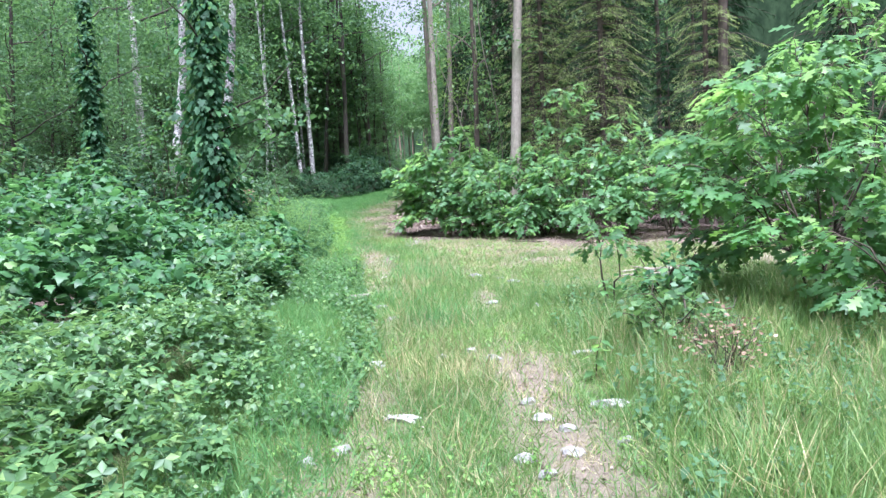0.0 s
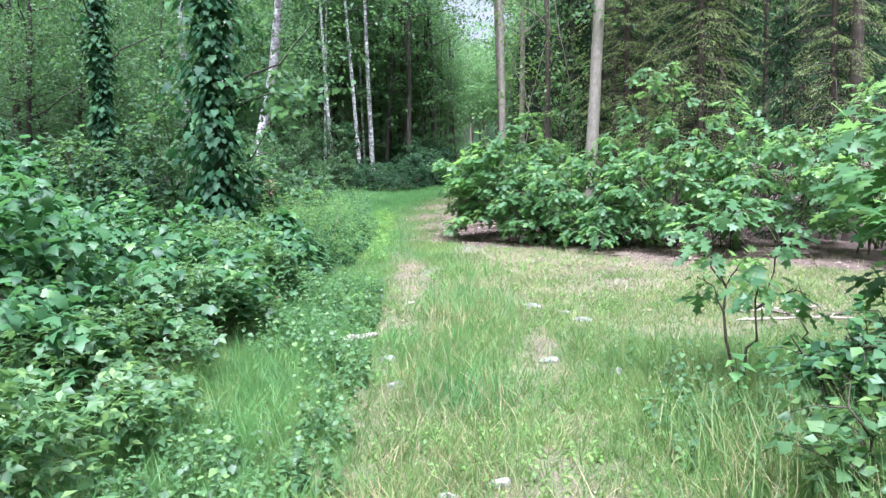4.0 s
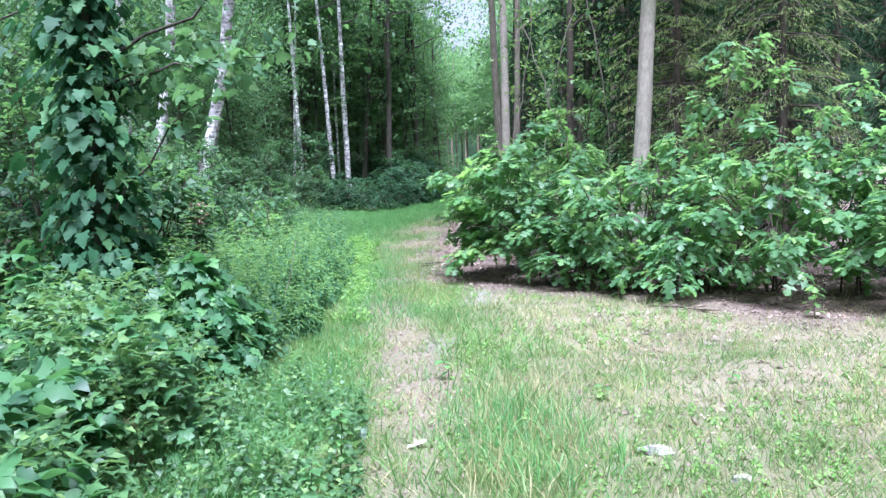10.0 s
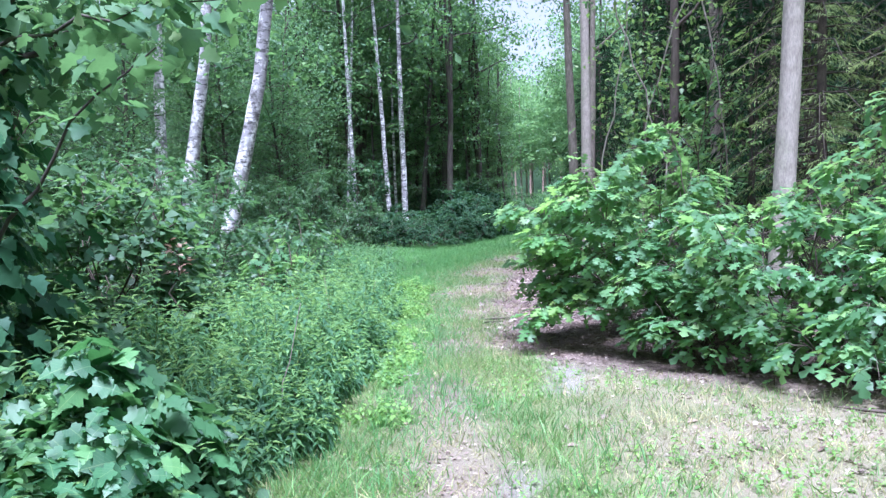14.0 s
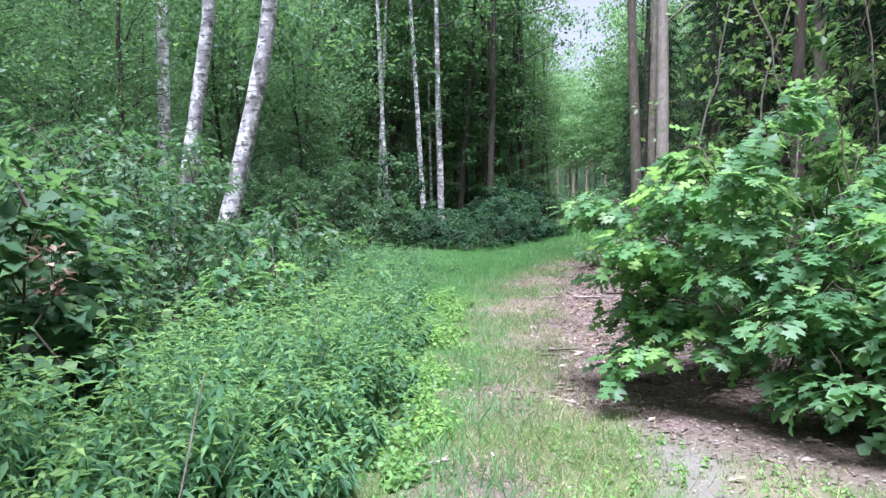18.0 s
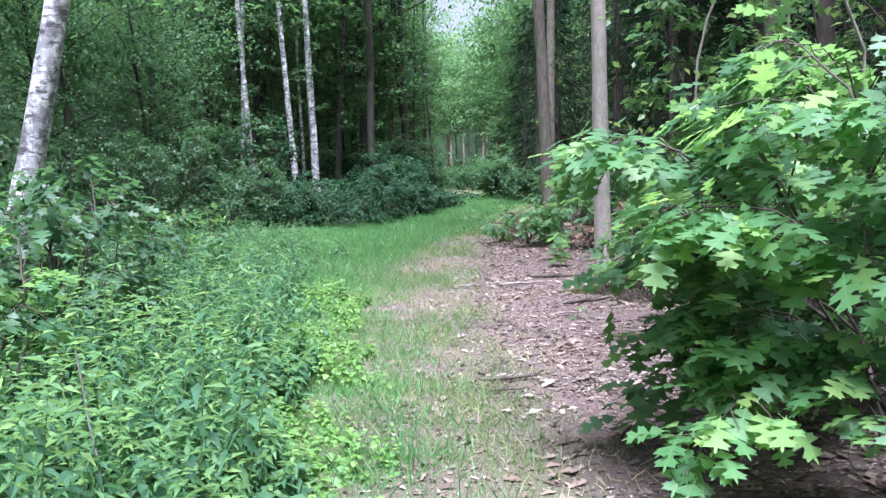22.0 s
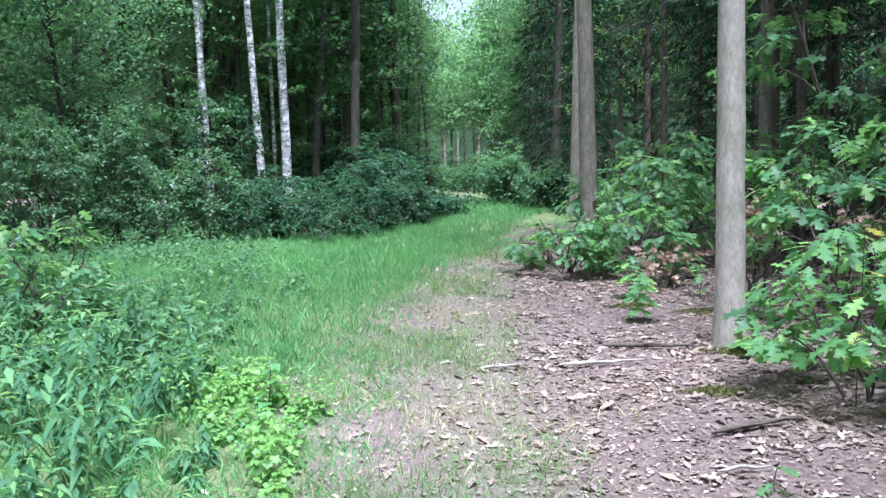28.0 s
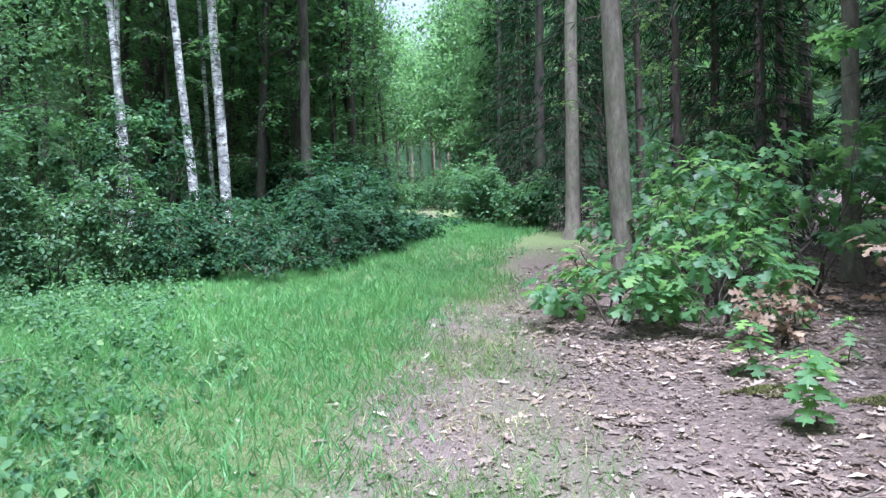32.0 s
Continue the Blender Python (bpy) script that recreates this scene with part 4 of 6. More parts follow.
def make_bush(name, x, y, h, rx, ry, leaf, shape, label, twigs=220, per=7, size=0.14, stems=6, bark=TWIG, group="", low=0.12, spread=0.1, flat=0.35, loose=0, single=None, turn=0.0, category="bush", hollow=0.45, thick=0.014, step=1, taper=0.0, reach=9.0, boughs=0, fan=0.3, tips=()):
    """A bush: stems, twigs and rosettes of leaves at the twigs' ends. loose: how many leaves stand as parts of their own."""
    root = thing(name, x, y, label, category, group, turn=turn)
    lines = stems_of(stems, h * 0.95, max(rx, ry), 0.02)
    stem_parts = []
    for ln in lines:
        ln[:, 0] *= rx / max(rx, ry)
        ln[:, 1] *= ry / max(rx, ry)
        stem_parts.append(part("stem", mesh_from("stem", *tube(ln, np.linspace(thick, thick * 0.3, len(ln)), 6, 0.05), bark, True), root))
    nodes = np.concatenate([ln[2:] for ln in lines])
    pieces = []
    if boughs:
        # flat layers: boughs that arch out and droop, with twigs to both sides
        e, near, out = [], [], []
        for k in range(boughs + len(tips)):
            t = low + (0.97 - low) * (k + rng.uniform(0, 0.9)) / boughs
            ang = k * 2.4 + rng.uniform(-0.35, 0.35)
            r = (0.42 + 0.62 * np.sin(np.pi * min(1.0, 0.3 + 0.72 * t))) * rng.uniform(0.72, 1.12)
            tip = np.array([max(np.cos(ang) * rx * r, -reach), np.sin(ang) * ry * r, h * t])
            if k >= boughs:
                tip = np.array(tips[k - boughs])
                r = 1.0
            foot = nodes[np.argmin(((nodes - tip * np.array([0.35, 0.35, 1]) + np.array([0, 0, 0.12 * h])) ** 2).sum(1))]
            line = bend(foot, tip, 0.16 * r * max(rx, ry), 0.015, 7)
            part("branch", mesh_from("branch", *tube(line, np.linspace(thick * 0.5, 0.003, 7), 4), bark, True), root)
            flat_out = unit((tip - foot) * np.array([1, 1, 0]) + 1e-4)
            side = np.array([-flat_out[1], flat_out[0], 0])
            m = max(3, int(twigs * (0.5 + r) / (1.35 * boughs)))
            u = np.linspace(0.3, 1.0, m) + rng.uniform(-0.04, 0.04, m)
            for q, uu in enumerate(u):
                c = np.array([np.interp(uu, np.linspace(0, 1, 7), line[:, j]) for j in range(3)])
                w = (1 if q % 2 else -1) * fan * rng.uniform(0.25, 1.1) * (1.25 - uu) * (1 if q < m - 1 else 0)
                f = c + side * w + flat_out * abs(w) * 0.5 + np.array([0, 0, rng.normal(0, 0.025) - 0.12 * abs(w)])
                near.append(c)
                e.append(f)
                out.append(unit(f - c + flat_out * 0.06))
        e, near, out = np.array(e), np.array(near), np.array(out)
        up_pull, out_pull, wild, reach_out = 1.0, 0.25, 0.26, 1.0
    else:
        # ends of the twigs, mostly near the outside, thinned into clumps
        d = unit(rng.normal(0, 1, (twigs * 3, 3)))
        rad = hollow + (1 - hollow) * rng.uniform(0, 1, (len(d), 1)) ** 0.6
        lump = 1 + 0.2 * np.sin(d[:, :1] * 5 + x) + 0.2 * np.sin(d[:, 1:2] * 6 + y) + 0.12 * np.sin(d[:, 2:] * 7)
        e = d * rad * lump * np.array([rx, ry, h * (1 - low) / 2]) + np.array([0, 0, h * (1 + low) / 2])
        e[:, :2] *= 1 - taper * np.clip(1 - e[:, 2:] / (0.6 * h), 0, 1)
        e = e[(e[:, 2] > 0.04) & (e[:, 0] > -reach)][:twigs]
        near = nodes[np.argmin(((e[:, None] - nodes[None] - np.array([0, 0, 0.1])) ** 2).sum(-1), 1)]
        out = unit((e - near) * np.array([1, 1, 0.5]) + 1e-4)
        up_pull, out_pull, wild, reach_out = 0.85, 0.6, 0.33, 0.6
    pieces += [tube(bend(a, b, 0.03, 0.015, 3), np.linspace(thick * 0.26, 0.002, 3), 3) for a, b in zip(near[::step], e[::step])]
    part("twigwork", mesh_from("twigwork", *joined(pieces), bark, True), root)
    c = np.repeat(e, per, 0)
    o = np.repeat(out, per, 0)
    ang = np.tile(np.arange(per) * 2.4, len(e)) + np.repeat(rng.uniform(0, 6.28, len(e)), per)
    a = np.stack([np.cos(ang), np.sin(ang), rng.uniform(-0.75, 0.25, len(c))], -1) * 0.9 + o * reach_out
    p = c + o * rng.uniform(-spread, spread * 0.3, (len(c), 1)) + rng.normal(0, spread * flat, c.shape)
    n = unit(np.array([0, 0, up_pull]) + out_pull * o + rng.normal(0, wild, c.shape))
    s = size * rng.uniform(0.55, 1.25, len(c))
    if loose:
        pick = np.zeros(len(p), bool)
        world_p = p[:, :2] + np.array([x, y])
        pick[np.argsort(np.hypot(world_p[:, 0] - loose[1], world_p[:, 1] - loose[2]))[:loose[0]]] = True
        me = mesh_from("leaf", *shape, single)
        X, A, N = mat3(a[pick], n[pick])
        for q, xx, aa, nn, ss in zip(p[pick], X, A, N, s[pick]):
            ob = new("leaf", me)
            ob.parent = stem_parts[int(np.argmin([((ln - q) ** 2).sum(1).min() for ln in lines]))]
            ob.matrix_basis = Matrix(((*(xx * ss)[:1], aa[0] * ss, nn[0] * ss, q[0]), (xx[1] * ss, aa[1] * ss, nn[1] * ss, q[1]), (xx[2] * ss, aa[2] * ss, nn[2] * ss, q[2]), (0, 0, 0, 1)))
        p, a, n, s = p[~pick], a[~pick], n[~pick], s[~pick]
    part("foliage", mesh_from("foliage", *leaves(shape, p, a, n, s), leaf), root)
    return root


# red oaks on the right: one close to the start, then a row ahead of the clearing
OAKS = "lobed red-oak bushes"
make_bush("oak_bush", 3.5, 7.6, 2.6, 1.3, 1.3, OAK, OAKMID, "broad red-oak bush with lobed fresh green leaves", 520, 5, 0.19, 8, group=OAKS, loose=(150, 1.6, 5.8), single=OAK_ONE, low=0.03, boughs=42, fan=0.42, tips=((-1.5, 0.0, 1.35), (-1.25, 0.3, 1.6), (-1.35, -0.4, 1.15), (-1.05, -0.6, 2.0)))
make_bush("oak_bush", 5.0, 9.0, 3.9, 1.6, 1.6, OAK, OAKLOW, "tall red-oak bush with pale green tops", 380, 5, 0.18, 7, group=OAKS, low=0.1, boughs=32, fan=0.42)
make_bush("oak_bush", 3.7, 6.0, 1.4, 0.9, 0.85, OAK, OAKMID, "low red-oak bush in tall grass", 150, 5, 0.17, 6, group=OAKS, low=0.06, boughs=18, fan=0.34)
make_bush("oak_sapling", 1.6, 7.95, 1.3, 0.5, 0.45, OAK, OAKMID, "small oak sapling on a thin dark stem in grass", 40, 5, 0.14, 2, category="sapling", low=0.45, thick=0.012, boughs=8, fan=0.2)
make_bush("oak_bush", 0.15, 19.3, 2.1, 1.35, 1.3, OAK, OAKLEAF, "red-oak bush with large lobed leaves overhanging the track", 640, 5, 0.19, 9, group=OAKS, loose=(285, -1.4, 18.2), single=OAK_ONE, low=0.05, reach=1.4, boughs=44, fan=0.42, tips=((-1.55, 0.1, 1.45), (-1.2, 0.1, 0.65), (-1.0, -0.4, 0.5), (-0.7, 0.3, 1.85), (0.1, -0.5, 2.2), (-0.8, 0.7, 1.7), (0.3, 0.2, 2.5), (-1.2, -0.2, 1.2), (-0.2, -1.2, 0.75), (0.6, -1.1, 0.5), (1.1, -0.9, 0.6), (0.2, -1.3, 0.9), (0.9, -1.2, 1.1), (-0.6, 1.0, 0.5), (0.4, 0.9, 0.4), (-0.2, 0.4, 0.35)))
make_bush("oak_bush", 1.35, 17.9, 1.75, 1.25, 1.0, OAK, OAKMID, "dense red-oak bush over leaf litter", 330, 5, 0.18, 8, group=OAKS, boughs=30, fan=0.4, low=0.03)
make_bush("oak_bush", 2.9, 17.0, 1.8, 1.3, 1.1, OAK, OAKLOW, "red-oak bush with layered bright leaves", 270, 5, 0.19, 7, group=OAKS, low=0.08, boughs=24, fan=0.4)
make_bush("oak_bush", 4.5, 16.2, 2.2, 1.4, 1.2, OAK, OAKLOW, "open red-oak bush on bare litter", 330, 5, 0.19, 6, group=OAKS, low=0.1, boughs=26, fan=0.42)
make_bush("oak_bush", 6.3, 14.6, 2.4, 1.5, 1.3, OAK, OAKLOW, "open red-oak bush at the shady edge", 330, 5, 0.19, 6, group=OAKS, low=0.1, boughs=26, fan=0.42)
make_bush("oak_bush", 0.8, 20.9, 2.0, 1.1, 1.0, OAK, OAKLOW, "taller red-oak bush behind the others", 180, 5, 0.17, 6, group=OAKS, boughs=18, fan=0.35)
for qx, qy, qh in ((2.15, 17.1, 1.3), (1.75, 17.1, 0.7), (3.4, 18.6, 1.8), (4.9, 17.8, 2.0), (6.2, 16.8, 2.2), (7.4, 15.4, 2.4)):
    make_bush("oak_bush", qx, qy, qh, 0.9, 0.8, OAK, OAKLOW, "low red-oak bush filling the row above leaf litter", 110, 5, 0.175, 6, group=OAKS, low=0.08, boughs=14, fan=0.35)
for qx, qy, qh in ((2.1, 18.3, 2.3), (2.8, 17.8, 3.5), (3.75, 16.9, 2.7), (5.6, 15.8, 2.9), (6.9, 15.6, 3.0)):
    make_bush("oak_sapling", qx, qy, qh, 0.75, 0.7, OAK, OAKLOW, "slender oak shoot rising above the bushes", 70, 5, 0.18, 3, group="oak saplings", category="sapling", low=0.45, boughs=9, fan=0.32)
for qx, qy, qh in ((0.65, 18.0, 0.8),):
    make_bush("oak_bush", qx, qy, qh, 0.75, 0.65, OAK, OAKLOW, "low shaded oak shoots beneath the overhanging bush", 90, 5, 0.175, 6, group=OAKS, low=0.1, boughs=14, fan=0.32)
# beyond the grey trunk
make_bush("oak_bush", 0.3, 24.75, 1.15, 0.72, 0.65, OAK, OAKMID, "low oak bush with yellowing top leaves by the grey trunk", 150, 5, 0.16, 5, group=OAKS, loose=(90, -0.6, 24.2), single=OAK_ONE, boughs=22, fan=0.3, low=0.08)
make_bush("oak_bush", -0.85, 29.9, 0.75, 0.65, 0.75, OAK, OAKLOW, "low spreading oak bush beside the track", 80, 5, 0.17, 6, group=OAKS, boughs=12, fan=0.28)
make_bush("oak_bush", -0.1, 29.6, 0.85, 0.65, 0.65, OAK, OAKLOW, "low oak bush on leaf litter", 70, 5, 0.17, 6, group=OAKS, boughs=12, fan=0.28)
make_bush("oak_bush", 0.3, 30.6, 1.45, 0.7, 0.7, OAK, OAKLOW, "upright oak bush with pale layered leaves", 95, 5, 0.17, 6, group=OAKS, low=0.2, boughs=13, fan=0.28)
for ox, oy, oh in ((1.3, 30.8, 1.8), (2.6, 29.2, 2.4), (3.4, 27.6, 2.9), (2.3, 25.8, 2.6), (3.2, 31.8, 2.2), (0.5, 32.4, 1.3), (2.4, 23.0, 2.4), (1.2, 34.0, 1.8), (1.3, 27.3, 1.9), (1.5, 24.0, 1.7)):
    make_bush("oak_bush", ox, oy, oh, 1.05, 1.05, OAK, OAKLOW, "shaded oak bush under dark spruces", 120, 6, 0.18, 6, group=OAKS, low=0.25, step=3, boughs=14, fan=0.36)
for ox, oy, oh in ((2.3, 28.9, 5.2), (2.9, 25.2, 5.0)):
    make_bush("oak_sapling", ox, oy, oh, 1.6, 1.5, OAK, OAKLOW, "young oak spreading leafy boughs under dark spruces", 190, 6, 0.19, 3, group="oak saplings", category="sapling", low=0.42, step=2, boughs=20, fan=0.42, thick=0.03)
for qx, qy, qh in ((1.15, 21.6, 4.6), (2.2, 21.8, 4.8), (0.75, 34.5, 4.5)):
    make_bush("hornbeam_sapling", qx, qy, qh, 1.2, 1.1, SPRAY, SIMPLE, "thin sapling with pale yellow-green leaf sprays", 60, 6, 0.085, 3, group="pale saplings", category="sapling", low=0.45, boughs=12, fan=0.4, thick=0.016)

make_bush("oak_bush", -5.7, 26.6, 1.1, 0.55, 0.5, OAK, OAKLOW, "small bright oak bush among the herbs", 70, 5, 0.15, 4, group=OAKS, low=0.15, boughs=12, fan=0.26)
# bushes behind the grass on the left, shade-tinted leaves towards the track
for k in range(20):
    gx = -15.8 + 0.66 * k
    gy = np.interp(gx, [-16, -12, -8, -6, -4.2, -2.9], [30.0, 31.0, 32.6, 33.6, 34.9, 36.6]) + rng.uniform(-0.5, 0.9)
    gh = np.interp(gx, [-16, -7.6, -6.4, -5.2, -2.5], [2.6, 2.2, 1.5, 1.05, 0.9]) * rng.uniform(0.6, 1.15)
    gr = rng.uniform(0.6, 1.05)
    # lighter leaf on the left, the shade-darkened one further right
    make_bush("hedge_bush", gx, gy, gh, gr, gr * rng.uniform(0.8, 1.1), UNDERWOOD if gx < -6.2 else SHADED_BUSH, SIMPLE, "dark green leafy bush at the edge of the grass", int(170 + 110 * gh), 10, 0.08, 6, group="dark bushes", low=0.02, spread=0.12, step=4, boughs=int(16 + 7 * gh), fan=0.32)
for k in range(11):
    hx = -14 + 1.0 * k + rng.uniform(-0.3, 0.3)
    make_bush("hedge_bush", hx, 36.2 + rng.uniform(-0.6, 1.6) + 0.22 * k, (rng.uniform(2.0, 3.2) if hx < -7.0 else rng.uniform(0.9, 1.7)), 1.1, 1.0, UNDERWOOD if hx < -7.4 else SHADED_BUSH, SIMPLE, "bush below the woods, their shade tinted into its leaves towards the track", 260, 10, 0.12, 5, group="dark bushes", low=0.02, spread=0.16, step=4, boughs=20, fan=0.36)
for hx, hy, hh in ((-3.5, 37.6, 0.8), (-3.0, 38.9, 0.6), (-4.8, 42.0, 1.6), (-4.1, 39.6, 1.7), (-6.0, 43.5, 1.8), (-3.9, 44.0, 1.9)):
    # shade beside the track comes from the darkened leaf colour
    make_bush("hedge_bush", hx, hy, hh, 1.0, 1.0, SHADED_BUSH, SIMPLE, "dark bush beside the narrowing track", 320, 11, 0.12, 5, group="dark bushes", low=0.02, spread=0.16, step=4)
for hx, hy, hh, hr in ((-0.8, 42.3, 1.35, 0.65), (-0.7, 46.0, 1.7, 0.9), (-3.3, 52.0, 1.4, 1.0), (-2.2, 60.0, 1.3, 1.1), (-1.1, 57.0, 1.5, 1.0), (-3.4, 66.0, 2.0, 1.5), (-1.0, 70.0, 2.2, 1.6), (-2.2, 76.0, 1.8, 1.6), (0.2, 41.0, 1.1, 0.7)):
    make_bush("hedge_bush", hx, hy, hh, hr, hr, MAPLE, SIMPLE, "pale green shrub where the track bends", 300, 9, 0.12, 5, group="pale shrubs", low=0.02, spread=0.16, step=4)

# undergrowth on the left, from the start to the leaning birches
LEFT = "undergrowth bushes"
for bx, by, bh, br in ((-4.6, 20.8, 1.7, 0.8), (-5.3, 19.5, 2.3, 0.95), (-6.1, 21.3, 2.5, 1.0), (-5.0, 18.0, 1.7, 0.8), (-7.3, 22.4, 2.8, 1.1), (-5.7, 22.5, 1.5, 0.8), (-7.9, 24.2, 2.2, 1.1), (-5.6, 19.0, 2.4, 1.1), (-6.9, 20.4, 2.7, 1.2), (-7.6, 18.2, 2.2, 1.2), (-4.9, 16.6, 1.9, 1.0), (-6.2, 16.4, 1.9, 1.1), (-8.6, 22.2, 2.6, 1.3), (-10.4, 20.2, 2.6, 1.4), (-8.2, 14.6, 2.6, 1.3),
                     (-9.8, 24.8, 2.4, 1.3), (-9.2, 27.8, 2.2, 1.3), (-11.8, 28.5, 2.8, 1.4), (-7.2, 26.0, 1.2, 0.9), (-5.8, 12.2, 1.6, 1.0), (-7.4, 10.4, 2.6, 1.2), (-6.6, 8.2, 2.0, 1.1), (-9.6, 12.4, 2.8, 1.5), (-8.6, 7.4, 2.6, 1.4)):
    # bushes deeper in take the leaf with shade in its colour
    make_bush("maple_bush", bx, by, bh, br, br, UNDERWOOD if by > 18.6 or bx > -5.2 else SHADED_BUSH, OAKLOW if by > 17.5 and bx > -6.3 else BROAD, "leafy green bush in the undergrowth", int(150 + 120 * br), 7, 0.12, 6, group=LEFT, low=0.03, spread=0.13, step=3, boughs=int(14 + 14 * br), fan=0.36)
make_bush("oak_sapling", -4.15, 19.15, 1.35, 0.5, 0.45, OAK, OAKLEAF, "pale green oak sapling above nettles", 60, 6, 0.15, 3, category="sapling", low=0.4, boughs=12, fan=0.22)

for bx, by, bh, br in ((-7.2, 12.2, 3.3, 1.1), (-5.1, 15.2, 3.2, 0.85), (-6.9, 15.8, 2.3, 1.0), (-4.6, 16.6, 2.0, 0.8)):
    make_bush("hazel_bush", bx, by, bh, br, br, CANOPY, BROAD, "tall dark leafy bush around ivy-clad trunks", int(190 + 150 * br), 8, 0.11, 6, group="tall dark bushes", low=0.05, spread=0.14, step=3, boughs=int(20 + 12 * br), fan=0.36)

# ivy-clad trees
for ix, iy, ih in ((-3.85, 13.7, 7.0), (-7.5, 17.6, 8.0)):
    t = make_tree("ivy_tree", ix, iy, ih, 0.13, DARKBARK, CANOPY, "thin trunk wrapped in dark ivy", 0.4, 1.3, 110, 13, 0.1, (0.01, 0.02), 7, wob=0.03)
    n = 2500
    zz = rng.uniform(0.1, 5.6, n)
    ang = rng.uniform(0, 6.28, n)
    rr = (np.abs(rng.normal(0, 0.2, n)) + 0.07) * (1 + 0.45 * wave(zz, ang * 0 + ix, 2.2, iy)) * (1.15 - zz / 9) * (1.15 if ix > -5 else 0.55)
    p = np.stack([np.cos(ang) * rr, np.sin(ang) * rr + 0.02 * zz, zz], -1)
    a = np.stack([np.cos(ang), np.sin(ang), -0.8 + 0 * ang], -1)
    if ix > -4:
        line = bend((0.05, 0, 2.1), (0.95, 0.4, 2.6), 0.12, 0.04, 8)
        part("limb", mesh_from("limb", *tube(line, np.linspace(0.025, 0.006, 8), 5), DARKBARK, True), t)
        for foot, end in (((0.02, 0, 1.15), (1.29, -0.3, 2.3)), ((0.02, 0, 2.3), (1.63, -0.3, 2.5))):
            arm = bend(foot, end, 0.1, 0.03, 9)
            part("limb", mesh_from("limb", *tube(arm, np.linspace(0.014, 0.004, 9), 5), DARKBARK, True), t)
            near = arm[rng.randint(3, 9, 15)] + rng.normal(0, 0.1, (15, 3))
            part("low_foliage", mesh_from("low_foliage", *crown_leaves(near, 0.07, 4, 0.11, HOPMID, 0.4), MAPLE), t)
        tips = line[rng.randint(2, 8, 46)] + rng.normal(0, 1, (46, 3)) * np.array([0.22, 0.22, 0.14])
        part("low_foliage", mesh_from("low_foliage", *crown_leaves(tips, 0.14, 7, 0.095, HOPMID, 0.4), MAPLE), t)
    part("ivy", mesh_from("ivy", *leaves(HOPMID if ix > -5 else HOPLOW, p, a, np.stack([np.cos(ang), np.sin(ang), 0.7 + 0 * ang], -1) + rng.normal(0, 0.45, (n, 3)), 0.12 * rng.uniform(0.5, 1.35, n)), IVY), t, "dark glossy ivy")


